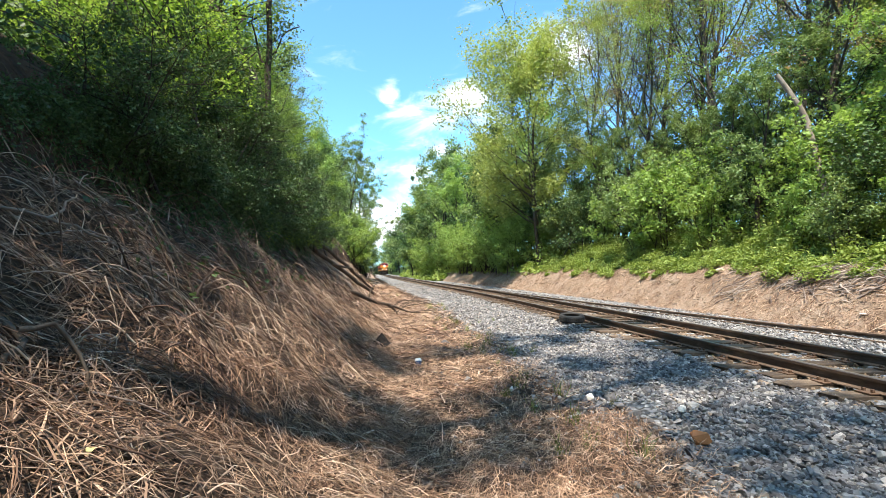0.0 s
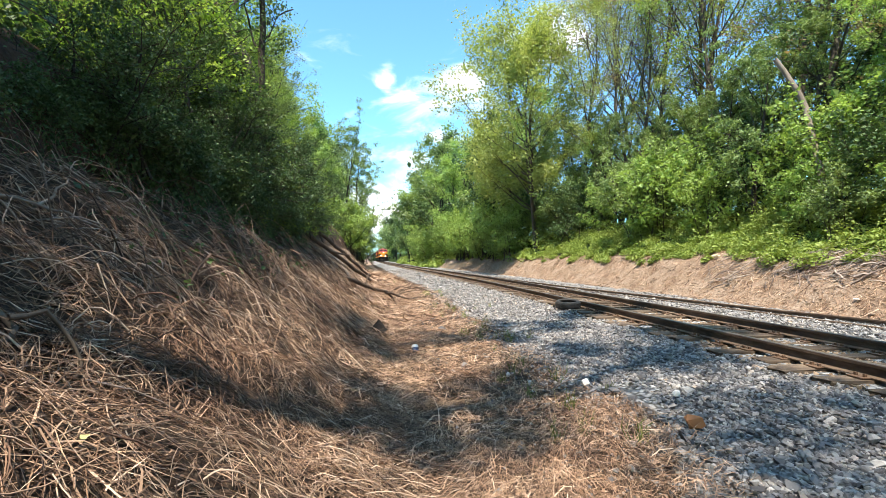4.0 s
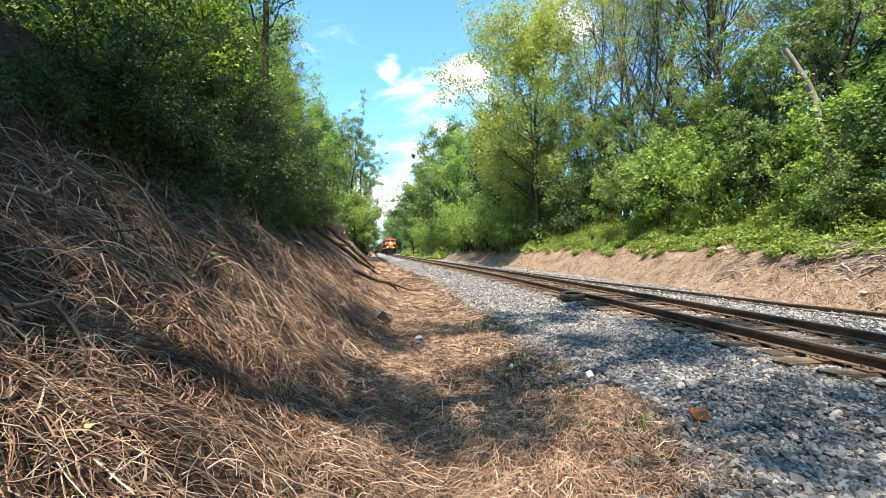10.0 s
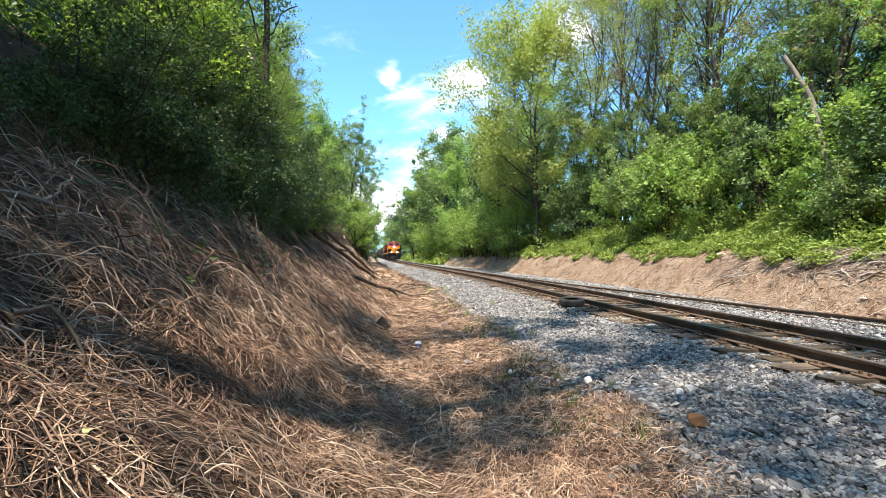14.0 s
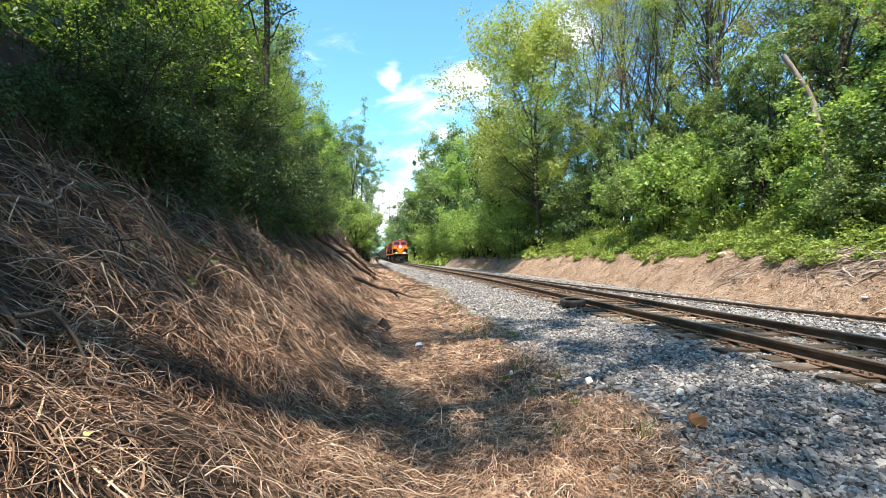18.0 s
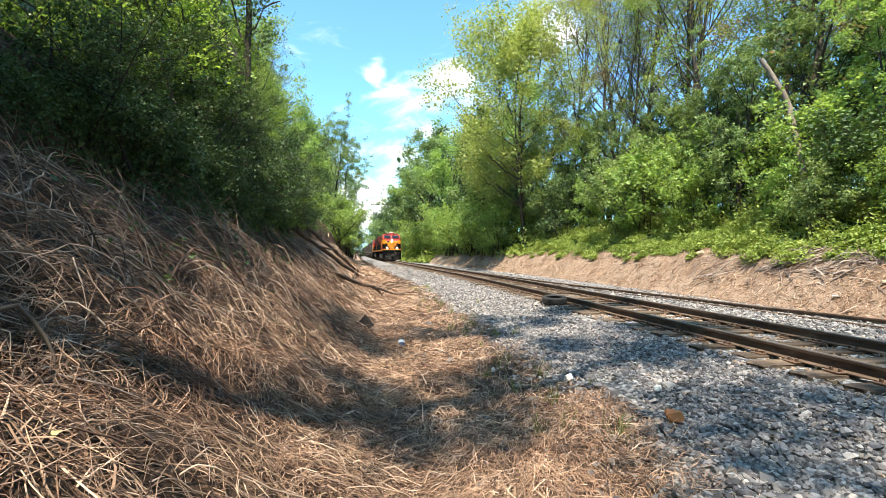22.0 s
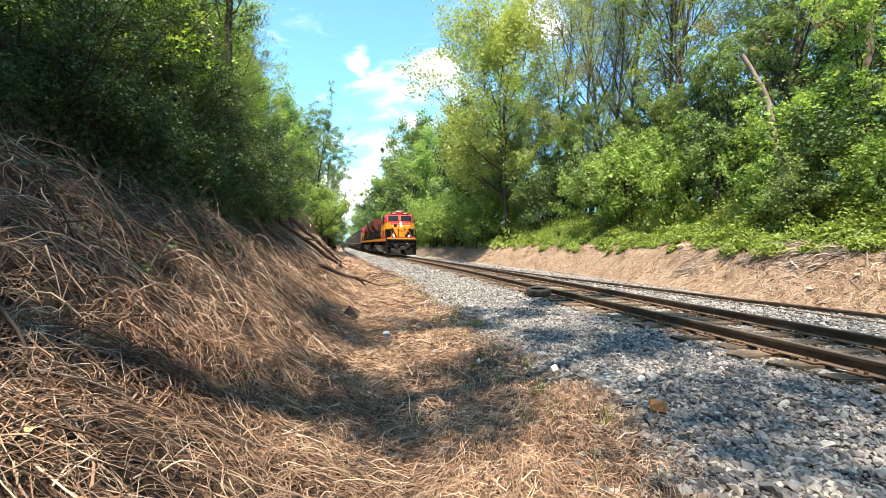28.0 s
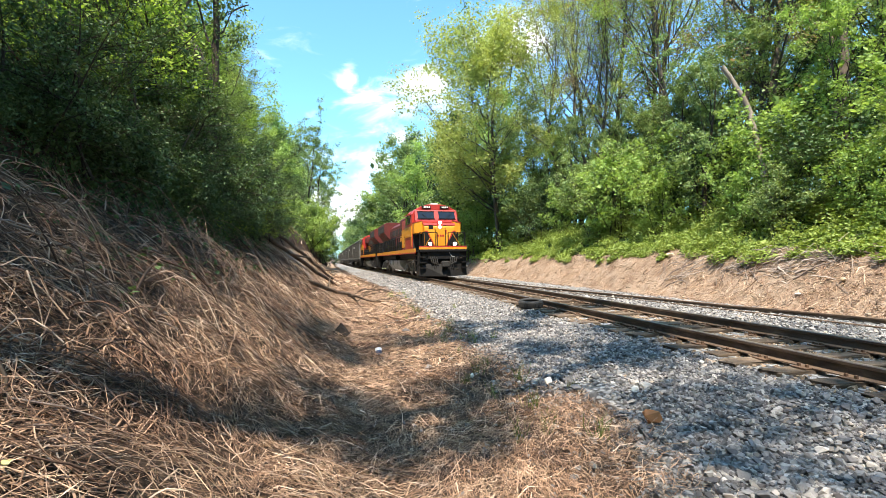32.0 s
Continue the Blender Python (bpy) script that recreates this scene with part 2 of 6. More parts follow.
M_GROUND, M_STONE, M_RAIL, M_WOOD = mat_ground(), mat_stone("ballast_stone", 0.13), mat_rail(), mat_wood()
M_DUSTSTONE = mat_stone("dusty_ballast_stone", 1.0)
M_RAILTOP = mat_plain("worn_railhead", (0.17, 0.14, 0.12), 0.45, 0.7, 0.4)
M_PLATE = mat_plain("rusty_iron", (0.11, 0.065, 0.042), 0.8, 0.2)
M_BARK = mat_bark("grey_brown_bark", (0.055, 0.042, 0.033), (0.16, 0.13, 0.105))
M_BARKDARK = mat_bark("dark_bark", (0.025, 0.02, 0.016), (0.085, 0.065, 0.05))
M_BARKPALE = mat_bark("pale_dead_wood", (0.13, 0.105, 0.088), (0.36, 0.30, 0.255))
M_LOG = mat_bark("weathered_log_wood", (0.04, 0.028, 0.022), (0.20, 0.15, 0.115))
M_STRAW = mat_straw("dry_straw", [(0.0, (0.05, 0.030, 0.022)), (0.4, (0.225, 0.138, 0.092)), (0.85, (0.44, 0.305, 0.215)), (1.0, (0.63, 0.48, 0.37))])
M_STEM = mat_straw("dead_stems", [(0.0, (0.055, 0.034, 0.026)), (0.45, (0.18, 0.112, 0.08)), (0.85, (0.38, 0.27, 0.20)), (1.0, (0.60, 0.475, 0.375))])
M_TWIG = mat_straw("grey_twigs", [(0.0, (0.11, 0.088, 0.078)), (0.6, (0.25, 0.205, 0.18)), (1.0, (0.46, 0.39, 0.34))])
L_MAPLE = mat_leaf("maple_leaves", (0.17, 0.23, 0.07), (0.30, 0.38, 0.125), (0.41, 0.49, 0.20), 0.48)
L_MID = mat_leaf("green_leaves", (0.065, 0.125, 0.046), (0.15, 0.24, 0.096), (0.28, 0.38, 0.17), 0.42)
# on the bank-edge shrubs this dark green also stands in for shade
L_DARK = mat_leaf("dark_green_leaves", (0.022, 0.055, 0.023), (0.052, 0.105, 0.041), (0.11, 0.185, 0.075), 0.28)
L_BRIGHT = mat_leaf("fresh_green_leaves", (0.09, 0.18, 0.048), (0.215, 0.36, 0.10), (0.36, 0.50, 0.17), 0.48)
L_BUD = mat_leaf("reddish_buds", (0.18, 0.12, 0.09), (0.29, 0.21, 0.14), (0.32, 0.30, 0.17), 0.4)
L_BANK = mat_leaf("bank_leaves", (0.05, 0.125, 0.024), (0.18, 0.32, 0.06), (0.40, 0.54, 0.14), 0.52)
L_VINE = mat_leaf("bank_creeper_leaves", (0.055, 0.115, 0.028), (0.175, 0.28, 0.068), (0.36, 0.44, 0.13), 0.36)


# ---- mesh helpers ----
def quick(name, verts, faces, mats, smooth=False):
    """A mesh from arrays: verts (n, 3); faces (m, 3) or (m, 4)."""
    me = bpy.data.meshes.new(name)
    v, f = np.asarray(verts, np.float32), np.asarray(faces, np.int32)
    me.vertices.add(len(v))
    me.vertices.foreach_set("co", v.ravel())
    me.loops.add(f.size)
    me.loops.foreach_set("vertex_index", f.ravel())
    me.polygons.add(len(f))
    me.polygons.foreach_set("loop_start", np.arange(len(f), dtype=np.int32) * f.shape[1])
    me.polygons.foreach_set("use_smooth", [smooth] * len(f))
    for m in mats:
        me.materials.append(m)
    me.update(calc_edges=True)
    return me


def part(name, bm, material, parent, label="", smooth=False):
    """Links a bmesh as one mesh object under a thing or a part."""
    me = bpy.data.meshes.new(name)
    bm.to_mesh(me)
    bm.free()
    me.materials.append(material)
    if smooth:
        me.polygons.foreach_set("use_smooth", [True] * len(me.polygons))
    ob = new(name, me)
    ob.parent = parent
    return tagged(ob, label)


def part_me(name, me, parent, m=None, label=""):
    ob = new(name, me)
    ob.parent = parent
    if m is not None:
        ob.matrix_basis = m
    return tagged(ob, label)


def thing(name, label, category, group="", kind="", m=None):
    ob = new(name)
    ob.empty_display_size = 0.2
    if m is not None:
        ob.matrix_basis = m
    return tagged(ob, label, category, group, kind)


def box(bm, x0, x1, y0, y1, z0, z1, bevel=0.0):
    r = bmesh.ops.create_cube(bm, size=1.0, matrix=Matrix.LocRotScale(
        ((x0 + x1) / 2, (y0 + y1) / 2, (z0 + z1) / 2), None, (x1 - x0, y1 - y0, z1 - z0)))
    if bevel:
        es = {e for v in r["verts"] for e in v.link_edges}
        bmesh.ops.bevel(bm, geom=list(es), offset=bevel, segments=2, affect="EDGES", profile=0.5)
    return bm


def box_bm(*a, bevel=0.0):
    return box(bmesh.new(), *a, bevel=bevel)


def cyl(bm, a, b, r, r2=None, n=12):
    a, b = Vector(a), Vector(b)
    d = b - a
    m = Matrix.Translation((a + b) / 2) @ d.to_track_quat("Z", "Y").to_matrix().to_4x4()
    bmesh.ops.create_cone(bm, cap_ends=True, segments=n, radius1=r, radius2=r if r2 is None else r2, depth=d.length, matrix=m)
    return bm


def prism(bm, outline, axis, lo, hi, bevel=0.0):
    """Extrudes an outline of (a, b) pairs along axis x or y from lo to hi."""
    def co(p, t):
        return (t, p[0], p[1]) if axis == "x" else (p[0], t, p[1])
    va = [bm.verts.new(co(p, lo)) for p in outline]
    vb = [bm.verts.new(co(p, hi)) for p in outline]
    fs = [bm.faces.new(va), bm.faces.new(vb[::-1])]
    for i in range(len(outline)):
        j = (i + 1) % len(outline)
        fs.append(bm.faces.new((va[i], vb[i], vb[j], va[j])))
    bmesh.ops.recalc_face_normals(bm, faces=fs)
    if bevel:
        es = {e for f in fs for e in f.edges}
        bmesh.ops.bevel(bm, geom=list(es), offset=bevel, segments=2, affect="EDGES", profile=0.5)
    return bm


def tubes(lines, sides=5):
    """Tapered tubes along polylines [(points (n, 3), radii (n,))]: verts, quads."""
    vs, fs, base = [], [], 0
    ang = np.linspace(0, 2 * np.pi, sides, endpoint=False)
    for pts, rad in lines:
        pts = np.asarray(pts, float)
        t = np.gradient(pts, axis=0)
        t /= np.linalg.norm(t, axis=1)[:, None] + 1e-9
        ref = np.where(np.abs(t[:, 2:3]) > 0.9, [[1.0, 0, 0]], [[0, 0, 1.0]])
        u = np.cross(t, ref)
        u /= np.linalg.norm(u, axis=1)[:, None] + 1e-9
        w = np.cross(t, u)
        ring = pts[:, None] + np.asarray(rad)[:, None, None] * (np.cos(ang)[None, :, None] * u[:, None] + np.sin(ang)[None, :, None] * w[:, None])
        n = len(pts)
        vs.append(ring.reshape(-1, 3))
        i = np.arange(n - 1)[:, None] * sides
        j = np.arange(sides)[None]
        j2 = (j + 1) % sides
        fs.append((np.stack([i + j, i + j2, i + sides + j2, i + sides + j], -1).reshape(-1, 4)) + base)
        base += n * sides
    return np.concatenate(vs), np.concatenate(fs)


def blades(rng, pos, direction, length, width, sag, normal=(0, 0, 1), wid=None):
    """Bent thin strips of two segments: verts, quads."""
    n = len(pos)
    d = direction / (np.linalg.norm(direction, axis=1)[:, None] + 1e-9)
    side = np.cross(d, np.broadcast_to(normal, d.shape))
    side /= np.linalg.norm(side, axis=1)[:, None] + 1e-9
    roll = rng.uniform(-0.9, 0.9, n)[:, None]
    up = np.cross(side, d)
    side = side * np.cos(roll) + up * np.sin(roll)
    L, W = length[:, None], width[:, None]
    kink = side * (rng.normal(0, 0.12, n)[:, None] * L)
    p0, p1, p2 = pos, pos + d * L * 0.5 + kink, pos + d * L + np.array([0, 0, -1.0]) * sag[:, None]
    v = np.stack([p0 - side * W, p0 + side * W, p1 - side * W * 0.8, p1 + side * W * 0.8, p2 - side * W * 0.3, p2 + side * W * 0.3], 1)
    f = np.array([[0, 1, 3, 2], [2, 3, 5, 4]])[None] + (np.arange(n) * 6)[:, None, None]
    return v.reshape(-1, 3), f.reshape(-1, 4)


def leaf_quads(rng, centre, size, up=0.5, droop=0.0):
    """One folded leaf a centre: verts, quads."""
    n = len(centre)
    nor = rng.normal(0, 1, (n, 3)) + np.array([0, 0, up * 2])
    nor /= np.linalg.norm(nor, axis=1)[:, None]
    a = np.cross(nor, rng.normal(0, 1, (n, 3)))
    a /= np.linalg.norm(a, axis=1)[:, None] + 1e-9
    a[:, 2] -= droop
    b = np.cross(nor, a)
    L = size[:, None]
    base, tip = centre - a * L * 0.5, centre + a * L * 0.5
    m = centre - a * L * 0.08
    lf, rt = m - b * L * 0.36 + nor * L * 0.1, m + b * L * 0.36 + nor * L * 0.1
    v = np.stack([base, rt, tip, lf], 1).reshape(-1, 3)
    f = np.arange(n * 4).reshape(-1, 4)
    return v, f


def merge(parts):
    vs, fs, base = [], [], 0
    for v, f in parts:
        vs.append(v)
        fs.append(f + base)
        base += len(v)
    return np.concatenate(vs), np.concatenate(fs)


# ---- the lie of the land ----
TRACK_Y = np.array([-200, 0, 12, 20, 28, 37, 50, 62, 87, 116, 146, 171, 186, 300, 450.0])
TRACK_X = np.array([5.96, 5.96, 5.96, 5.92, 5.66, 5.2, 4.45, 3.8, 2.65, 1.45, 0.3, -0.55, -1.1, -5.6, -12.0])
_yy = np.arange(-200, 450, 1.0)
_xx = np.interp(_yy, TRACK_Y, TRACK_X)
_ker = np.hanning(17) / np.hanning(17).sum()
_xx = np.convolve(np.pad(_xx, 8, mode="edge"), _ker, "valid")


def track_x(y):
    return np.interp(y, _yy, _xx)


def track_slope(y):
    return (track_x(y + 1.0) - track_x(y - 1.0)) / 2


def shift(y):
    """How far the cutting has swung aside with the track at y."""
    return track_x(y) - 5.96


PROFILE_U = np.array([-2000, -60, -20, -10, -6, -4.2, -3.05, -2.65, -1.0, -0.45, 0.1, 1.0, 2.3, 3.4, 4.4, 4.75, 7.15, 7.6, 9.0, 10.5, 11.1, 12.0, 12.7, 13.4, 16, 20, 30, 60, 2000])
PROFILE_Z = np.array([7, 7, 6.6, 5.6, 4.5, 3.7, 2.85, 1.82, 0.33, -0.12, -0.38, -0.46, -0.46, -0.38, -0.255, -0.21, -0.21, -0.25, -0.35, -0.37, -0.27, 0.5, 1.08, 1.4, 2.7, 3.9, 5.0, 5.5, 6])


def wob(x, y, s, k):
    return np.sin(x * s + k) * np.cos(y * s * 0.83 + 1.7 * k) + 0.5 * np.sin(x * s * 2.3 - y * s * 1.9 + k * 3)


def ground_z(x, y):
    u = np.asarray(x, float) - shift(y)
    y = np.asarray(y, float)
    z = np.interp(u, PROFILE_U, PROFILE_Z)
    bank = np.clip((-0.2 - u) / 1.5, 0, 1)
    z = z + bank * (0.05 * wob(u, y, 1.9, 0.3) + 0.05 * wob(u, y, 0.6, 2.0)) * np.clip(1 - (-u - 40) / 40, 0, 1)
    z = z + np.clip((-0.1 - u) / 0.8, 0, 1) * np.clip((u + 3.0) / 0.4, 0, 1) * (0.045 * wob(u, y, 4.3, 1.1) + 0.025 * wob(u, y, 9.0, 0.6))
    # farther on the left cutting stands taller and steeper
    tall = np.clip((y - 22) / 25, 0, 1)
    z = z + tall * np.clip((-u - 1.5) / 3, 0, 1) * 1.2
    rb = np.clip((u - 11.2) / 1.0, 0, 1)
    z = z + rb * (0.10 * wob(u, y, 0.9, 1.1) + 0.05 * wob(u, y, 2.6, 4.0)) * np.clip(1 - (u - 40) / 40, 0, 1)
    flat = np.clip((u - 0.1) / 0.5, 0, 1) * np.clip((4.3 - u) / 0.6, 0, 1)
    z = z + flat * 0.025 * wob(u, y, 1.7, 5.0)
    return z


def build_ground():
    us = np.concatenate([[-2000, -800, -300, -120, -60, -35, -24, -18, -14], np.arange(-11, -3.2, 0.45), np.arange(-3.2, 5.0, 0.11),
                         np.arange(5.0, 7.2, 0.3), np.arange(7.2, 15, 0.16), np.arange(15, 22, 0.6), [24, 28, 35, 60, 120, 300, 800, 2000]])
    ys = np.concatenate([[-1500, -500, -200, -100, -50, -30, -20, -14], np.arange(-10, 0, 0.6), np.arange(0, 14, 0.16), np.arange(14, 30, 0.4),
                         np.arange(30, 70, 1.2), np.arange(70, 200, 5), [210, 250, 300, 360, 440, 700, 1200, 2500]])
    U, Y = np.meshgrid(us, ys)
    X = U + shift(Y)
    Z = ground_z(X, Y)
    rng = np.random.default_rng(5)
    Z += rng.normal(0, 0.012, Z.shape) * (np.abs(U) < 16)
    nx, ny = len(us), len(ys)
    i = (np.arange(ny - 1)[:, None] * nx + np.arange(nx - 1)[None]).ravel()
    f = np.stack([i, i + 1, i + nx + 1, i + nx], 1)
    me = quick("ground", np.stack([X, Y, Z], -1).reshape(-1, 3), f, [M_GROUND])
    me.polygons.foreach_set("use_smooth", [True] * len(me.polygons))

    def attr(nm, val):
        a = me.attributes.new(nm, "FLOAT", "POINT")
        a.data.foreach_set("value", np.clip(val, 0, 1).astype(np.float32).ravel())

    edge = 0.35 * wob(U, Y, 1.3, 0.7)
    attr("gravel", np.clip((U - 2.3 + edge) / 0.9 + 0.5, 0, 1) * np.clip((11.0 - U) / 0.5 + 0.5, 0, 1))
    green = np.clip((U - 13.1 + edge) / 0.8 + 0.5, 0, 1) + np.clip((-3.6 - U) / 0.8, 0, 1) * 0.8
    green = np.maximum(green, np.clip((Y - 72) / 6, 0, 1) * np.clip((U - 10.1) / 0.8, 0, 1))
    attr("green", green)
    attr("dirt", np.clip((U - 10.6) / 0.5, 0, 1) + np.clip((Y - 9) / 8, 0, 1) * np.clip((1.8 - U) / 0.5, 0, 1) * 0.75)
    attr("soil", np.clip((-2.5 - U) / 0.3 + 0.5, 0, 1))
    return tagged(new("ground", me), "cutting floor of dry straw, gravel and bare earth banks", "ground", kind="structure")


ground = build_ground()


# ---- the railway track ----
def sweep(profile, ys, off, name, mats, z=0.0, top_from=None):
    """A profile of (x, z) pairs swept along the track, off metres from its middle line."""
    ys = np.asarray(ys, float)
    sl = track_slope(ys)
    nx = 1 / np.sqrt(1 + sl ** 2)
    pr = np.array(profile)
    cx = track_x(ys) + off * nx
    X = cx[:, None] + pr[:, 0][None] * nx[:, None]
    Yv = ys[:, None] - (off + pr[:, 0][None]) * (sl * nx)[:, None]
    Z = np.broadcast_to(pr[:, 1][None] + z, X.shape)
    n, k = len(ys), len(pr)
    i = np.arange(n - 1)[:, None] * k
    j = np.arange(k)[None]
    j2 = (j + 1) % k
    f = np.stack([i + j, i + k + j, i + k + j2, i + j2], -1).reshape(-1, 4)
    me = quick(name, np.stack([X, Yv, Z], -1).reshape(-1, 3), f, mats)
    if top_from is not None:
        mi = np.zeros((n - 1, k), np.int32)
        mi[:, top_from[0]:top_from[1]] = 1
        me.polygons.foreach_set("material_index", mi.ravel())
    return me


RAIL = [(-0.07, -0.157), (0.07, -0.157), (0.07, -0.146), (0.012, -0.13), (0.009, -0.05), (0.034, -0.038), (0.036, -0.008),
        (0.026, 0.0), (-0.026, 0.0), (-0.036, -0.008), (-0.034, -0.038), (-0.009, -0.05), (-0.012, -0.13), (-0.07, -0.146)]


def build_track():
    tr = thing("railway_track", "single railway track of rusty rails on weathered timber ties", "railway track", kind="structure")
    ys = np.concatenate([np.arange(-40, 60, 1.0), np.arange(60, 446, 4.0)])
    for off in (-0.745, 0.745):
        part_me("rail", sweep(RAIL, ys, off, "rail", [M_RAIL, M_RAILTOP], top_from=(6, 9)), tr, None, "rusty steel rail with a worn head")
    rng = np.random.default_rng(11)
    ties = []
    for _ in range(5):
        bm = box_bm(-1.3, 1.3, -0.115, 0.115, -0.18, 0.0, bevel=0.012)
        bmesh.ops.subdivide_edges(bm, edges=[e for e in bm.edges if e.calc_length() > 1.5], cuts=5)
        for v in bm.verts:
            v.co += Vector(rng.normal(0, 1, 3)) * Vector((0.02, 0.006, 0.006))
        me = bpy.data.meshes.new("tie")
        bm.to_mesh(me)
        bm.free()
        me.materials.append(M_WOOD)
        ties.append(me)
    pm = bmesh.new()
    box(pm, -0.17, 0.17, -0.09, 0.09, 0.0, 0.016, 0.004)
    for sx in (-0.095, 0.095):
        for sy in (-0.05, 0.05):
            box(pm, sx - 0.016, sx + 0.016, sy - 0.014, sy + 0.014, 0.01, 0.05, 0.004)
    plate = bpy.data.meshes.new("tie_plate")
    pm.to_mesh(plate)
    pm.free()
    plate.materials.append(M_PLATE)
    far = []
    y = -8.0
    while y < 330:
        sl = float(track_slope(y))
        dz = rng.normal(0, 0.012)
        off, yaw = rng.normal(0.0, 0.05), rng.normal(0, 0.02)
        m = Matrix.LocRotScale((float(track_x(y)) + off, y, -0.175 + dz), Euler((rng.normal(0, 0.02), 0, -math.atan(sl) + yaw)), None)
        if y < 75:
            ob = part_me("tie", ties[int(rng.integers(5))], tr, m)
            if 1 < y < 40:
                for s in (-0.745, 0.745):
                    part_me("tie_plate", plate, ob, pose(s - off, 0, 0.001))
        else:
            co = np.array([(m @ Vector(c))[:] for c in ((-1.3, -.115, 0), (1.3, -.115, 0), (1.3, .115, 0), (-1.3, .115, 0), (-1.3, -.115, -.1), (1.3, -.115, -.1), (1.3, .115, -.1), (-1.3, .115, -.1))])
            far.append((co, np.array([[0, 1, 2, 3], [0, 4, 5, 1], [1, 5, 6, 2], [2, 6, 7, 3], [3, 7, 4, 0]])))
        y += 0.52 + rng.normal(0, 0.02)
    part_me("distant_ties", quick("distant_ties", *merge(far), [M_WOOD]), tr)["kind"] = "stuff"
    return tr


track = build_track()


def build_loose_rails():
    """Replaced rail left lying on the right shoulder."""
    for k, (dx, lab) in enumerate(((0.0, "long rusty rail lying loose on the ballast shoulder"), (-0.42, "second old rail half buried in the ballast"))):
        kx = np.interp(np.arange(-6, 62, 1.0), [-6, 5, 9, 11, 15, 22, 27, 32, 45, 62], np.array([10.95, 10.9, 10.75, 10.52, 10.0, 8.85, 8.1, 7.6, 6.75, 5.75]) + dx)
        ys = np.arange(-6, 62, 1.0)
        kx = np.convolve(np.pad(kx, 3, mode="edge"), np.hanning(7) / np.hanning(7).sum(), "valid")
        pr = np.array(RAIL)
        gz = ground_z(kx, ys) + (0.11 if k == 0 else 0.045)
        X = kx[:, None] + pr[:, 0]
        Z = gz[:, None] + pr[:, 1]
        n, q = len(ys), len(pr)
        i = np.arange(n - 1)[:, None] * q
        j = np.arange(q)[None]
        f = np.stack([i + j, i + q + j, i + q + (j + 1) % q, i + (j + 1) % q], -1).reshape(-1, 4)
        ob = new("loose_rail", quick("loose_rail", np.stack([X, np.broadcast_to(ys[:, None], X.shape), Z], -1).reshape(-1, 3), f, [M_RAIL]))
        tagged(ob, lab, "rail", "loose rails beside the track")


build_loose_rails()


# ---- ballast ----
def stone_shapes(n, seed, verts=12):
    rng = np.random.default_rng(seed)
    out = []
    for _ in range(n):
        bm = bmesh.new()
        p = rng.normal(0, 1, (verts, 3))
        p /= np.linalg.norm(p, axis=1)[:, None]
        p *= rng.uniform(0.75, 1.0, (verts, 1)) * np.array([1.0, rng.uniform(0.6, 0.9), rng.uniform(0.42, 0.7)])
        for c in p:
            bm.verts.new(c)
        h = bmesh.ops.convex_hull(bm, input=bm.verts[:])
        bmesh.ops.delete(bm, geom=[v for v in bm.verts if not v.link_faces], context="VERTS")
        bmesh.ops.triangulate(bm, faces=bm.faces[:])
        bm.verts.index_update()
        out.append((np.array([v.co[:] for v in bm.verts]), np.array([[v.index for v in f.verts] for f in bm.faces])))
        bm.free()
    return out


def scatter_stones(rng, shapes, x, y, size, lift=0.25):
    parts = []
    which = rng.integers(len(shapes), size=len(x))
    z = ground_z(x, y)
    for k, (sv, sf) in enumerate(shapes):
        w = np.where(which == k)[0]
        if not len(w):
            continue
        n = len(w)
        a = rng.uniform(0, 2 * np.pi, n)
        t = rng.normal(0, 0.45, (n, 2))
        ca, sa = np.cos(a), np.sin(a)
        R = np.zeros((n, 3, 3))
        R[:, 0, 0], R[:, 0, 1], R[:, 1, 0], R[:, 1, 1], R[:, 2, 2] = ca, -sa, sa, ca, 1
        tx, ty = t[:, 0], t[:, 1]
        A = np.zeros((n, 3, 3))
        A[:, 0, 0], A[:, 1, 1], A[:, 1, 2], A[:, 2, 1], A[:, 2, 2] = 1, np.cos(tx), -np.sin(tx), np.sin(tx), np.cos(tx)
        B = np.zeros((n, 3, 3))
        B[:, 0, 0], B[:, 0, 2], B[:, 1, 1], B[:, 2, 0], B[:, 2, 2] = np.cos(ty), np.sin(ty), 1, -np.sin(ty), np.cos(ty)
        v = np.einsum("nij,vj->nvi", R @ A @ B, sv) * size[w][:, None, None]
        v += np.stack([x[w], y[w], z[w] + size[w] * lift], -1)[:, None]
        f = sf[None] + (np.arange(n) * len(sv))[:, None, None]
        parts.append((v.reshape(-1, 3), f.reshape(-1, 3)))
    return merge(parts)


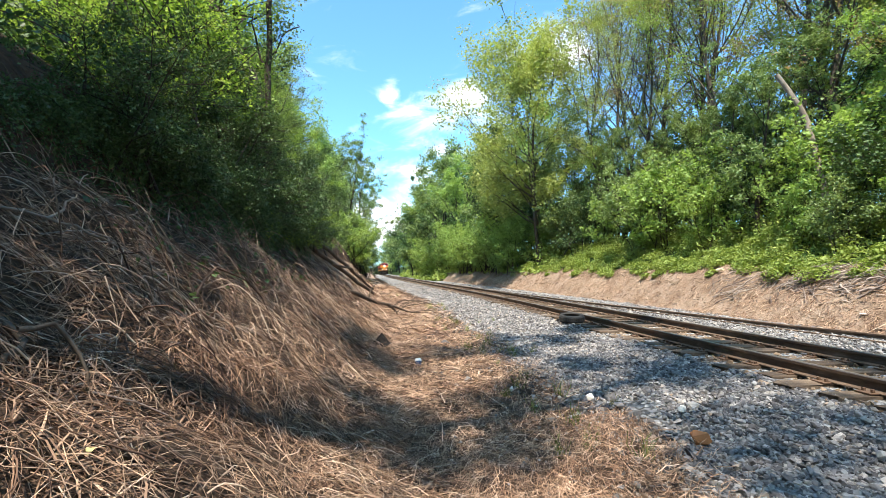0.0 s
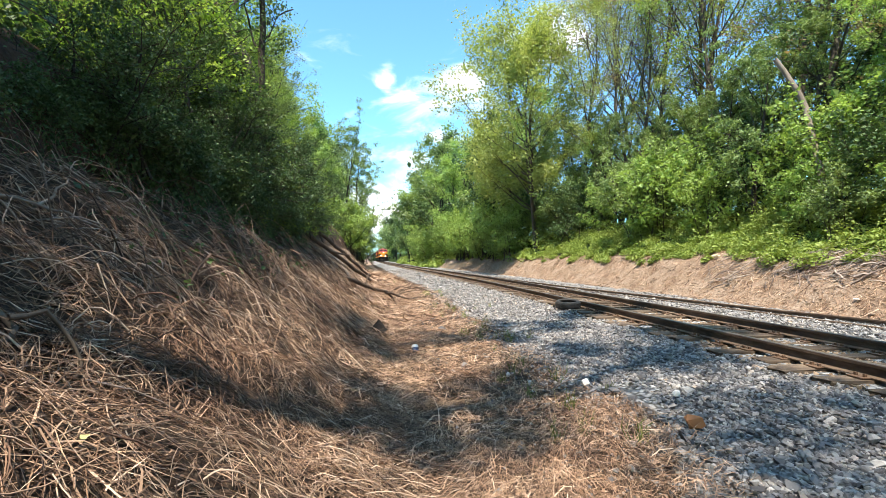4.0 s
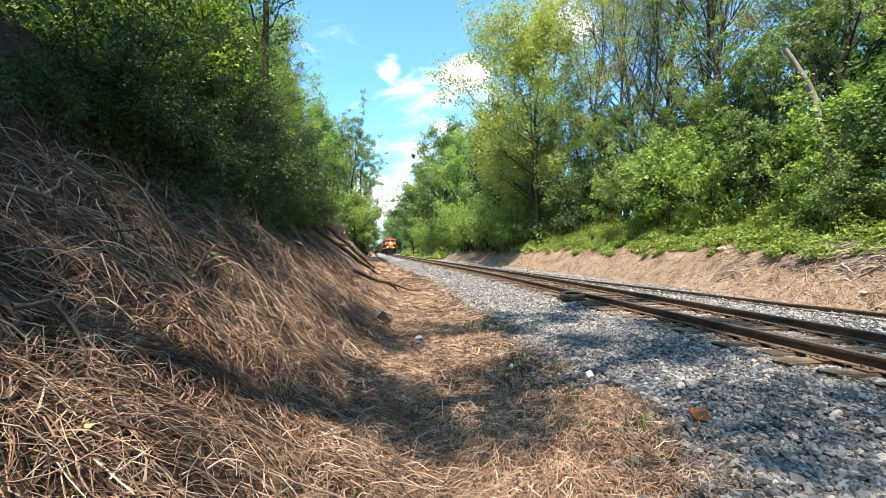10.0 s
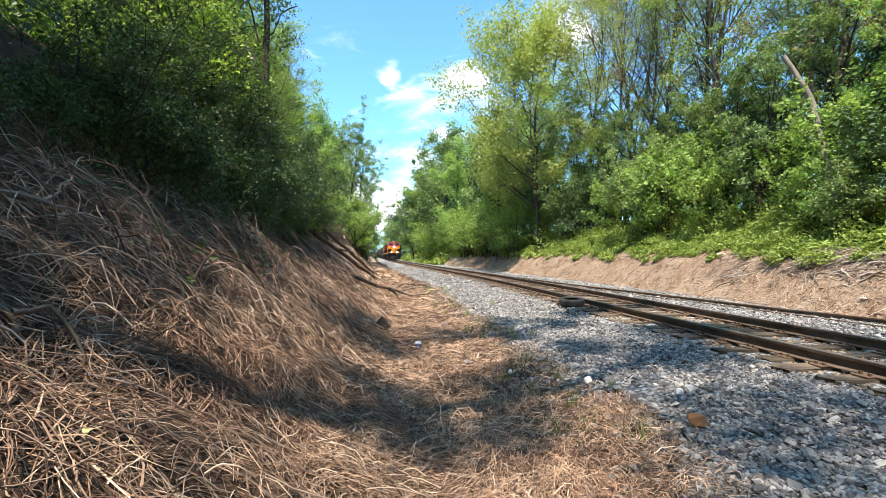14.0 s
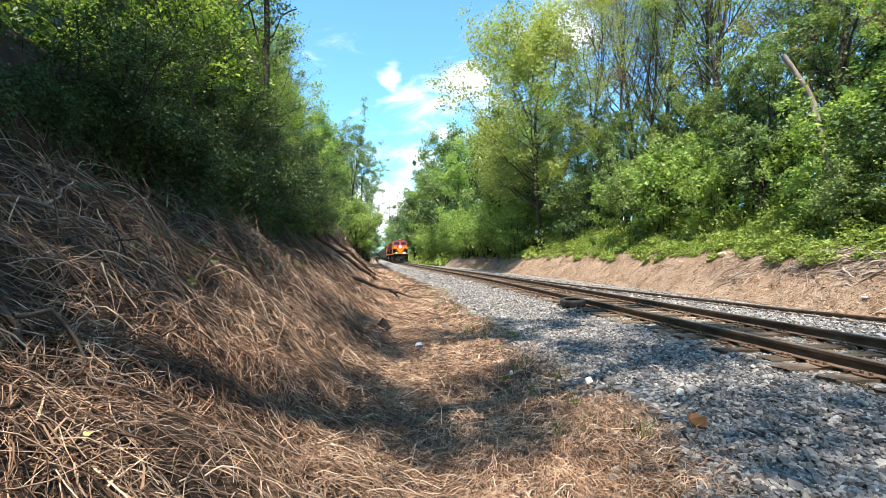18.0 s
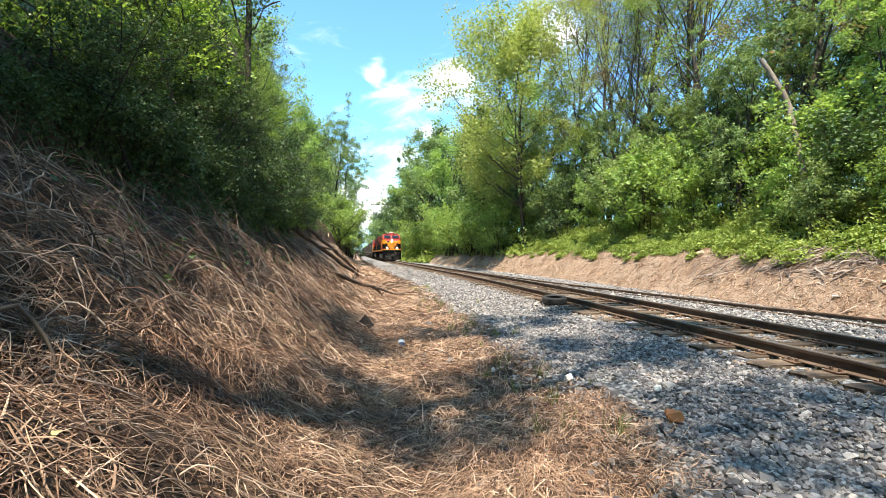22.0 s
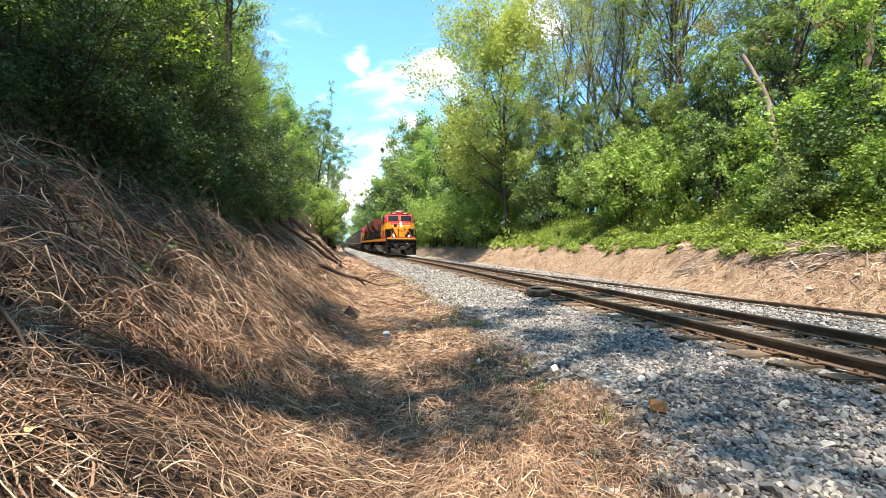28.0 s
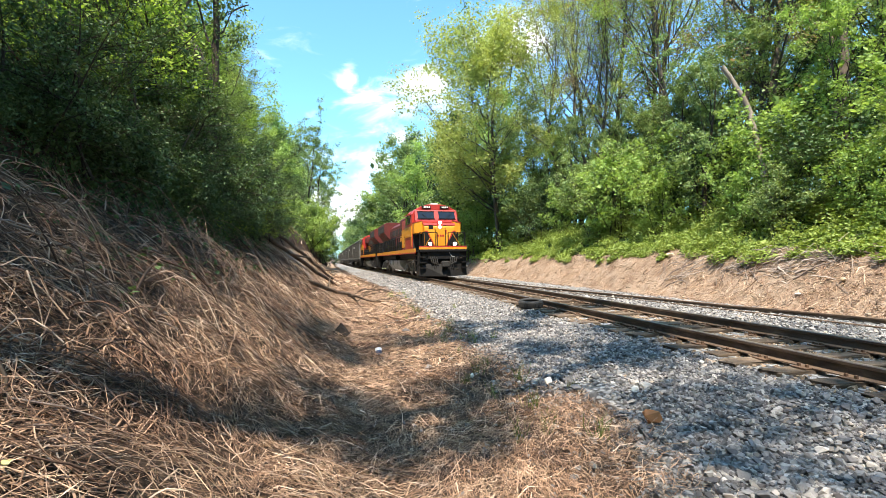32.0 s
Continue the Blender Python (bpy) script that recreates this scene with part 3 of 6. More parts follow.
def build_ballast():
    rng = np.random.default_rng(21)
    ba = thing("ballast", "crushed grey limestone ballast of the track bed", "ballast", kind="structure")
    fine, rough = stone_shapes(14, 3, 11), stone_shapes(8, 4, 7)

    def region(n, u0, u1, y0, y1, ragged=0.0):
        u, y = rng.uniform(u0, u1, n), rng.uniform(y0, y1, n)
        keep = u - 2.45 + 0.35 * wob(u, y, 1.3, 0.7) > rng.exponential(0.22, n) - ragged
        return u[keep] + shift(y[keep]), y[keep]

    x, y = region(22000, 1.9, 4.75, 1.2, 9)
    part_me("stones", quick("stones", *scatter_stones(rng, fine, x, y, rng.lognormal(math.log(0.031), 0.3, len(x))), [M_STONE]), ba)["kind"] = "stuff"
    bits, inner = [], []
    for n, u0, u1, y0, y1, s in ((15000, 1.9, 4.75, 9, 22, 0.036), (9000, 1.9, 4.75, 22, 60, 0.055), (9000, 4.6, 7.3, 1.5, 26, 0.034),
                                 (6000, 4.6, 7.3, 26, 80, 0.05), (9000, 7.2, 10.8, 2, 20, 0.04), (5000, 7.2, 10.6, 20, 60, 0.055), (1500, 1.9, 4.75, -2, 1.2, 0.036)):
        x, y = region(n, u0, u1, y0, y1)
        (inner if u0 == 4.6 else bits).append(scatter_stones(rng, rough, x, y, rng.lognormal(math.log(s), 0.28, len(x)), 0.15 if u0 == 4.6 else 0.25))
    # stones strewn into the straw beside the bed
    n = 5200
    u, y = 2.75 - 0.55 * rng.exponential(1.0, n), 2.0 + 20 * rng.random(n) ** 1.4
    u, y = u[u > 0.5], y[u > 0.5]
    bits.append(scatter_stones(rng, rough, u + shift(y), y, rng.lognormal(math.log(0.03), 0.35, len(u)), 0.35))
    part_me("dusty_stones", quick("dusty_stones", *merge(inner), [M_DUSTSTONE]), ba, None, "brown dusty stones between the rails")["kind"] = "stuff"
    part_me("stones", quick("stones", *merge(bits), [M_STONE]), ba)["kind"] = "stuff"
    # the nearest stones singly
    meshes = []
    for sv, sf in stone_shapes(10, 9, 14):
        meshes.append(quick("stone", sv, sf, [M_STONE]))
    for _ in range(300):
        u, yy = rng.uniform(2.35, 4.5), rng.uniform(2.3, 6.0)
        s = rng.lognormal(math.log(0.036), 0.3)
        m = Matrix.LocRotScale((u, yy, float(ground_z(u, yy)) + s * 0.55), Euler((rng.normal(0, 0.3), rng.normal(0, 0.3), rng.uniform(0, 6.28))), (s, s, s))
        part_me("stone", meshes[int(rng.integers(10))], ba, m)
    return ba


# ---- trees ----
def branch_lines(rng, spec):
    """Skeleton of a tree: list of (points, radii) and the twig points that carry leaves."""
    H, r0 = spec["height"], spec["radius"]
    lines, tips = [], []
    for s in range(spec.get("stems", 1)):
        n = 9
        f = np.linspace(0, 1, n)
        lean = np.array(spec.get("lean", (0, 0))) + rng.normal(0, spec.get("wander", 0.05), 2) + (rng.normal(0, spec.get("spread", 0.0), 2) if s else 0)
        pts = np.stack([f * H * lean[0], f * H * lean[1], f * H * (1 if s == 0 else rng.uniform(0.6, 0.95))], 1)
        pts[1:, :2] += np.cumsum(rng.normal(0, 0.012 * H, (n - 1, 2)), 0)
        if s:
            pts[:, :2] += rng.normal(0, spec.get("foot", 0.2), 2)
        rs = (r0 if s == 0 else r0 * rng.uniform(0.5, 0.8))
        rad = rs * (1 - f * 0.85)
        rad[0] *= 1.35
        lines.append((pts, rad))
        nl = spec["limbs"]
        for k in range(nl):
            g = spec["from"] + (1 - spec["from"]) * (k + rng.uniform(0.1, 0.9)) / nl
            i = min(int(g * (n - 1)), n - 2)
            p0 = pts[i] + (pts[i + 1] - pts[i]) * (g * (n - 1) - i)
            h = (g - spec["from"]) / (1 - spec["from"])
            wide = spec["crown"] * (math.sin(math.pi * min(1, 0.16 + h * 0.84)) ** 0.7 if spec.get("dome", True) else 1 - h * 0.7)
            az = k * 2.4 + rng.normal(0, 0.35)
            el = math.radians(spec.get("rise", 30)) + h * 0.6 + rng.normal(0, 0.12)
            L = wide * rng.uniform(0.75, 1.15) / max(0.45, math.cos(min(el, 1.1)))
            d = np.array([math.cos(az) * math.cos(el), math.sin(az) * math.cos(el), math.sin(el)])
            q = np.linspace(0, 1, 6)[:, None]
            lp = p0 + d * L * q + np.array([0, 0, spec.get("curl", 0.1) * L]) * q ** 2
            lp[1:] += np.cumsum(rng.normal(0, 0.035 * L, (5, 3)), 0)
            lr = rad[i] * 0.45 * (1 - 0.85 * q[:, 0])
            lines.append((lp, np.maximum(lr, 0.008)))
            for b in range(spec.get("twigs", 6)):
                w = rng.uniform(0.25, 1.0)
                i2 = min(int(w * 5), 4)
                b0 = lp[i2] + (lp[i2 + 1] - lp[i2]) * (w * 5 - i2)
                bd = d + rng.normal(0, 0.65, 3)
                bd /= np.linalg.norm(bd)
                bl = L * rng.uniform(0.22, 0.5) * (1.15 - 0.5 * w) + 0.2
                qq = np.linspace(0, 1, 4)[:, None]
                bp = b0 + bd * bl * qq + np.array([0, 0, 0.12 * bl]) * qq ** 2
                bp[1:] += rng.normal(0, 0.05 * bl, (3, 3))
                lines.append((bp, np.maximum(lr[i2] * 0.5 * (1 - 0.8 * qq[:, 0]), 0.005)))
                tips += [bp[1], bp[2], bp[3]]
            tips += [lp[-1], lp[-2]]
        tips += [pts[-1], pts[-2]]
    return lines, np.array(tips)


def make_tree(name, seed, label, category, spec, bark, leaf, group=""):
    rng = np.random.default_rng(seed)
    lines, tips = branch_lines(rng, spec)
    t = thing(name, label, category, group)
    stout = [(p[::2] if len(p) > 6 else p, r[::2] if len(p) > 6 else r) for p, r in lines if r[0] > 0.035]
    slim = [(p[[0, 2, -1]], r[[0, 2, -1]]) for p, r in lines if r[0] <= 0.035]
    tips = tips[rng.permutation(len(tips))[:max(12, int(len(tips) * spec.get("clump", 0.45)))]]
    part_me("trunk", quick("trunk", *merge([tubes(stout, 6)] + ([tubes(slim, 3)] if slim else [])), [bark], True), t)
    if spec.get("leaves", 0):
        n = spec["leaves"]
        c = tips[rng.integers(len(tips), size=n)] + rng.normal(0, 1, (n, 3)) * np.array([1, 1, 0.7]) * spec["puff"]
        c = c[c[:, 2] > spec.get("floor", 0.05)]
        v, f = leaf_quads(rng, c, rng.lognormal(math.log(spec["leaf"]), 0.3, len(c)), spec.get("up", 0.72), spec.get("droop", 0.1))
        me = quick("crown", v, f, [leaf])
        part_me("crown", me, t)
    return t


def put(src, x, y, s=1.0, rz=0.0, tilt=(0, 0), sz=None, sink=0.1, label="", group=""):
    x = float(x)
    m = Matrix.LocRotScale((x, y, float(ground_z(x, y)) - sink), Euler((tilt[0], tilt[1], rz)), (s, s, sz or s))
    ob = copy_thing(src, m)
    return tagged(ob, label, "", group)


def overhang(seed, leaf):
    """A shrub rooted at the scarp's lip, its shoots arching out and hanging down before it."""
    rng = np.random.default_rng(seed)
    t = thing("overhanging_shrub", "leafy shrub hanging down over the eroded bank edge", "shrub", "shrubs over the bank edge")
    lines, tips = [], []
    q = np.linspace(0, 1, 7)
    for _ in range(34):
        p0 = np.array([rng.uniform(-0.5, 0.0), rng.uniform(-0.6, 0.6), rng.uniform(-0.1, 0.5)])
        az, L, drop = rng.normal(0, 0.6), rng.uniform(0.35, 0.85), rng.uniform(0.2, 1.05)
        pts = p0 + np.stack([math.cos(az) * L * q, math.sin(az) * L * q, 0.4 * q - (0.4 + drop) * q ** 2], 1)
        pts[1:] += np.cumsum(rng.normal(0, 0.02, (6, 3)), 0)
        lines.append((pts, np.linspace(0.008, 0.003, 7)))
        tips += list(pts[2:])
    part_me("trunk", quick("trunk", *tubes(lines, 4), [M_BARKDARK], True), t)
    tips = np.array(tips)
    c = tips[rng.integers(len(tips), size=13000)] + rng.normal(0, 0.085, (13000, 3))
    part_me("crown", quick("crown", *leaf_quads(rng, c, rng.lognormal(math.log(0.036), 0.3, len(c)), 0.6, 0.25), [leaf]), t)
    return t


def plant_trees():
    rng = np.random.default_rng(77)
    G1, G2, G3 = "trees of the wood", "shrubs along the wood", "trees above the steep bank"

    def kinds(n, name, seed, label, cat, spec, bark, leaf, group):
        return [make_tree(name, seed + i, label, cat, spec, bark, leaf[i % len(leaf)], group) for i in range(n)]

    big = kinds(2, "maple_tree", 100, "tall maple in fresh yellow-green leaf on the cutting's edge", "tree",
                dict(height=18.5, radius=0.25, stems=2, spread=0.08, foot=0.5, limbs=26, crown=6.2, twigs=10, leaves=56000, puff=0.40, leaf=0.185, rise=28, wander=0.03, clump=0.9, **{"from": 0.15}), M_BARK, [L_MAPLE], G1)
    mid = kinds(3, "tree", 200, "leafy green tree in the wood above the bank", "tree",
                dict(height=14, radius=0.2, limbs=18, crown=3.8, twigs=7, leaves=11000, puff=0.25, leaf=0.165, rise=30, wander=0.06, **{"from": 0.12}), M_BARKDARK, [L_MID, L_MID, L_BRIGHT], G1)
    far = kinds(3, "tree", 230, "distant leafy tree along the cutting", "tree",
                dict(height=14, radius=0.2, limbs=13, crown=4.0, twigs=5, leaves=7500, puff=0.5, leaf=0.25, rise=30, wander=0.06, **{"from": 0.08}), M_BARKDARK, [L_MID, L_BRIGHT, L_DARK], G1)
    low = kinds(3, "bush", 260, "distant leafy bush along the cutting", "bush",
                dict(height=14, radius=0.2, limbs=11, crown=4.4, twigs=4, leaves=6500, puff=0.75, leaf=0.38, rise=22, wander=0.06, clump=0.8, **{"from": 0.05}), M_BARKDARK, [L_MID, L_BRIGHT, L_DARK], "bushes along the cutting")
    thin = kinds(4, "bare_tree", 300, "tall thin tree with sparse opening leaves", "tree",
                 dict(height=20, radius=0.19, limbs=22, crown=3.6, twigs=9, leaves=11500, puff=0.34, leaf=0.115, rise=50, wander=0.07, **{"from": 0.25}), M_BARK, [L_BUD, L_MAPLE, L_MAPLE, L_BRIGHT], G1)
    shrub = kinds(3, "shrub", 400, "dense fresh-green shrub at the wood's edge", "shrub",
                  dict(height=4.2, radius=0.05, stems=6, spread=0.24, foot=0.5, limbs=6, crown=1.5, twigs=4, leaves=4600, puff=0.18, leaf=0.135, rise=22, **{"from": 0.08}), M_BARKDARK, [L_BRIGHT, L_MID, L_DARK], G2)
    hedge = kinds(3, "bank_tree", 500, "bushy green tree overhanging the steep bank", "tree",
                  dict(height=7.5, radius=0.10, stems=3, spread=0.14, foot=0.4, limbs=12, crown=2.2, twigs=7, leaves=15000, puff=0.14, leaf=0.066, clump=0.42, rise=15, **{"from": 0.04}), M_BARKDARK, [L_BANK, L_BRIGHT, L_MID], G3)
    # two of three copies carry the overhang's shade in their leaf colour
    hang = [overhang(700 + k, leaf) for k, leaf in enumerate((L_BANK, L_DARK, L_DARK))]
    droop = kinds(3, "bank_shrub", 540, "leafy shrub hanging over the eroded bank, some copies coloured shade-dark", "shrub",
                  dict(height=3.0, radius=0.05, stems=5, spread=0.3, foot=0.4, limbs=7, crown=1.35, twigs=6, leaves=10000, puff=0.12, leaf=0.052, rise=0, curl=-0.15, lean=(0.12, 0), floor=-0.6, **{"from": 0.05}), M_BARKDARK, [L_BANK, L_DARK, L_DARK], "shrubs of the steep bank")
    tall = kinds(3, "tall_tree", 600, "tall spreading ash tree above the steep bank", "tree",
                 dict(height=19, radius=0.28, limbs=16, crown=5.6, twigs=8, leaves=4600, puff=0.45, leaf=0.19, rise=30, wander=0.04, **{"from": 0.45}), M_BARKDARK, [L_MID, L_MAPLE, L_DARK], G3)
    # out-of-view trees, lean and crown set to throw shade bands across the cutting
    lean = [kinds(1, "leaning_tree", 640 + k, "unseen leaning tree added to shade the bank and floor", "tree",
                  dict(height=17, radius=0.22, limbs=12 + lo, crown=1.2, twigs=8, leaves=7500 + 600 * lo, puff=0.24, leaf=0.098, rise=25, wander=0.03, lean=(0.5, 0.0), **{"from": 0.36 - 0.035 * lo}), M_BARKDARK, [L_MID], G3)[0]
            for k, lo in ((0, 5), (1, 0))]
    # another out-of-view tree, its high crown added to dapple the near ballast
    arch = kinds(1, "leaning_tree", 660, "unseen arching tree added to shade the near ballast", "tree",
                 dict(height=18, radius=0.2, limbs=13, crown=3.8, twigs=9, leaves=9500, puff=0.34, leaf=0.12, rise=25, wander=0.02, lean=(0.48, 0.0), **{"from": 0.66}), M_BARKDARK, [L_MID], G3)
    protos = arch + hang + lean + low + big + mid + far + thin + shrub + hedge + droop + tall

    def line(src, y0, y1, step, u0, u1, s0, s1, **kw):
        y = y0
        while y < y1:
            u, s = rng.uniform(u0, u1), rng.uniform(s0, s1)
            put(src[int(rng.integers(len(src)))], u + shift(y), y, s, rng.uniform(0, 6.28), sz=s * rng.uniform(0.92, 1.1), **kw)
            y += step * rng.uniform(0.75, 1.25)

    # the wood across the track
    put(big[0], 13.7, 40.5, 1.0, 0.4)
    put(big[1], 13.3, 50, 0.62, 4.0)
    put(big[0], 26.5, 19.0, 0.75, 4.0)
    line(far, 52, 72, 5.0, 13.2, 15.5, 0.85, 1.0)
    line(far, 74, 118, 6.0, 13, 16.5, 1.15, 1.4)
    line(far, 62, 180, 9.0, 18, 26, 1.0, 1.3)
    line(low, 120, 290, 11, 11, 16, 0.9, 1.15)
    line(thin, 11, 36, 2.4, 17, 22, 0.85, 1.1)
    line(mid, 20, 35, 2.2, 16.2, 18.5, 0.4, 0.58)
    put(mid[0], 15.4, 17.6, 0.52, 1.0)
    put(mid[1], 17.6, 15.8, 0.5, 2.0)
    put(mid[2], 16.6, 12.4, 0.44, 3.0)
    put(mid[0], 18.2, 12.0, 0.5, 4.0)
    put(mid[1], 16.9, 21.4, 0.46, 5.0)
    line(far, 2, 42, 4.0, 22, 28, 0.3, 0.42)
    line(thin, 8, 40, 4.0, 23, 29, 0.9, 1.1)
    line(shrub, 9, 48, 1.7, 15.2, 16.8, 0.7, 1.2)
    line(low, 50, 110, 4.0, 13.4, 15.0, 0.3, 0.5)
    line(shrub[:1], 42, 115, 1.9, 12.4, 13.6, 0.9, 1.5)
    put(shrub[0], 14.2, 9.6, 0.4, 0.9)
    put(shrub[0], 14.9, 10.9, 0.55, 2.9)
    put(shrub[1], 15.6, 9.2, 0.7, 4.9)
    put(shrub[1], 14.0, 12.6, 0.5, 0.5)
    put(shrub[0], 14.3, 14.2, 0.6, 1.5)
    put(shrub[0], 14.6, 19.4, 0.8, 2.5)
    put(shrub[0], 14.5, 23.0, 1.1, 3.5)
    put(shrub[1], 14.8, 25.5, 1.0, 4.5)
    line(low[2:], 5, 64, 2.4, 20, 25, 0.26, 0.40)
    line(low[2:], 20, 62, 3.5, 26, 30, 0.45, 0.6)
    line(mid, 36, 48, 2.6, 16.0, 18.5, 0.5, 0.65)
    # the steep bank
    # front row of dark-leaved copies only, shade put into the colour
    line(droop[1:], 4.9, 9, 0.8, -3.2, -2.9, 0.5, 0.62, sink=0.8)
    line(droop, 9, 20, 0.8, -3.15, -2.85, 0.6, 0.85, sink=0.8)
    line(droop, 6.3, 7.6, 0.8, -4.3, -3.9, 0.45, 0.6)
    # bright-leaved copies behind, coloured as the sunlit tops
    line(droop[:1], 7.4, 9.4, 1.0, -4.3, -3.8, 0.9, 1.15)
    line(droop, 8, 20, 1.5, -4.4, -3.8, 0.65, 0.85)
    for k, (x, y, sc) in enumerate(((-4.9, 9.9, 0.8), (-4.7, 11.4, 0.9), (-5.8, 12.4, 0.95), (-6.2, 13.6, 0.9))):
        put(hedge[k % 3], x, y, sc, 1.3 * k)
    y = 2.3
    while y < 13:
        near = max(0.0, min(1.0, (5.6 - y) / 1.2))
        z = 2.4 + 0.05 * near + rng.uniform(-0.12, 0.15)
        sc = 1.0 - 0.42 * near
        m = Matrix.LocRotScale((rng.uniform(-3.1, -2.8), y, z), Euler((0, 0, rng.uniform(-0.6, 0.6))), (sc, sc, sc))
        # nearer than 8 m only the shade-coloured copies
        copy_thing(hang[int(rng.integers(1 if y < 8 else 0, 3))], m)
        y += rng.uniform(0.38, 0.62)
    put(hedge[0], -3.75, 10.0, 0.42, 1.1)
    put(hedge[1], -3.15, 9.8, 0.3, 2.1)
    put(hedge[2], -3.0, 10.5, 0.3, 3.1)
    line(hedge, 14, 20.5, 1.9, -5.5, -4.9, 0.66, 0.78)
    line(hedge, 7.0, 20, 4.5, -10, -9, 0.85, 1.0)
    line(hedge, 21, 34, 2.4, -7.0, -6.0, 0.8, 1.05)
    line(droop, 22, 40, 2.0, -6.0, -5.2, 0.9, 1.2)
    line(far, 34, 62, 5.0, -9.5, -8.2, 0.65, 0.85)
    line(far, 64, 130, 7.0, -8.5, -6.5, 0.85, 1.1)
    line(low, 135, 290, 12, -12, -6.5, 0.85, 1.05)
    line(far, 22, 60, 9.0, -18, -13, 0.8, 1.0)
    for k, (x, y) in enumerate(((-4.2, 60), (-4.4, 67), (-4.3, 75), (-4.4, 84), (-4.3, 93), (-4.4, 102))):
        put(shrub[k % 3], x, y, 1.5, k * 1.1)
    line(low, 60, 220, 5.0, -3.6, -2.2, 0.25, 0.4)
    put(mid[0], -5.4, 66, 0.95, 0.5)
    put(mid[1], -5.0, 80, 1.15, 1.5)
    put(mid[0], -4.9, 98, 1.15, 2.5)
    put(thin[0], 19.0, 31.0, 1.05, 0.7)
    put(thin[0], 20.5, 28.0, 1.1, 2.7)
    put(thin[0], 20.0, 34.5, 1.05, 4.7)
    put(thin[1], -7.6, 12.3, 0.8, 0.3, label="tall dark-trunked tree rising behind the bank shrubs", group=G3)
    put(tall[1], -10.5, -12.0, 1.1, 1.0)
    put(tall[2], -10.0, -9.0, 1.0, 2.2)
    # unseen shade casters for the bank, floor and ballast
    put(lean[0], -6.4, 2.6, 1.0, 0.0)
    put(lean[1], -5.6, -1.6, 1.0, 0.05)
    put(arch[0], -4.7, -5.4, 1.0, 0.0)
    # two bank trees kept out of view, added to shade the upper bank
    put(hedge[1], -3.8, 2.5, 0.7, 0.4)
    put(hedge[2], -3.9, 1.0, 0.7, 1.9)
    # unseen row on the left, added to hold back sky light
    line(far, -32, -6, 4.5, -15, -11, 0.9, 1.15)
    line(far, 21, 34, 5.0, -15, -12, 0.8, 1.0)
    # unseen rows to the right and behind, likewise closing off the sky's fill
    line(far, -32, -2, 5.0, 15.5, 19, 0.9, 1.15)
    line(far, -34, -30, 1.2, -10, 14, 0.9, 1.15)
    put(tall[0], -5.2, -13.0, 1.05, 3.0)
    line(hedge, -9, 0.5, 3.2, -5.6, -5.0, 0.9, 1.1)
    line(low, -40, 0, 6.0, -14, -8, 0.9, 1.1)
    line(low, -40, -8, 7.0, 16, 24, 0.9, 1.1)
    line(low, -60, -45, 2.5, -12, 20, 0.9, 1.1)
    for p in protos:
        for o in (*p.children_recursive, p):
            bpy.data.objects.remove(o)


plant_trees()


def build_undergrowth():
    rng = np.random.default_rng(41)
    out = []
    # mounds of leaves, the taller ones up the slope
    for n, per, u0, u1, y0, y1, r0, s in ((640, 250, 12.6, 16.6, 8.0, 36, 0.42, 0.076), (150, 90, 12.7, 16.0, 36, 75, 0.7, 0.2), (110, 70, 9.8, 14.5, 70, 150, 1.0, 0.32)):
        u, y = u0 + (u1 - u0) * rng.random(n) ** 1.15, y0 + (y1 - y0) * rng.random(n) ** 1.25
        u += 0.30 * wob(u, y, 0.8, 2.2)
        up = np.clip((u - u0) / 2.2, 0.1, 1)
        r = r0 * rng.lognormal(0, 0.3, n) * (0.55 + 0.75 * up)
        x = u + shift(y)
        z = ground_z(x, y) + r * rng.uniform(-0.1, 0.75, n) * up
        d = rng.normal(0, 1, (n, per, 3)) + np.array([-0.25, -0.35, 0.5])
        d /= np.linalg.norm(d, axis=2)[..., None]
        c = np.stack([x, y, z], 1)[:, None] + d * (r[:, None, None] * rng.uniform(0.55, 1.12, (n, per, 1))) * np.array([1.15, 1.15, 0.72])
        c = c.reshape(-1, 3)
        c = c[c[:, 2] > ground_z(c[:, 0], c[:, 1]) + 0.02]
        out.append(leaf_quads(rng, c, rng.lognormal(math.log(s), 0.33, len(c)), 0.7))
    tagged(new("creeper", quick("creeper", *merge(out), [L_VINE])), "bright green creeper and weeds covering the bank top", "undergrowth", kind="stuff")
    out = []
    for n, u0, u1, y0, y1, s in ((9000, -6.5, -3.3, 1.5, 32, 0.09), (700, -2.75, -1.5, 3.6, 10, 0.05), (5000, -7.5, -4.2, 32, 80, 0.2)):
        u, y = rng.uniform(u0, u1, n), rng.uniform(y0, y1, n)
        x = u + shift(y)
        z = ground_z(x, y) + rng.uniform(0.02, 0.5 if u1 < -3 else 0.2, n)
        out.append(leaf_quads(rng, np.stack([x, y, z], 1), rng.lognormal(math.log(s), 0.3, n), 0.7))
    tagged(new("ivy", quick("ivy", *merge(out), [L_DARK])), "dark ivy and weeds at the foot of the bank trees", "undergrowth", kind="stuff")


build_undergrowth()


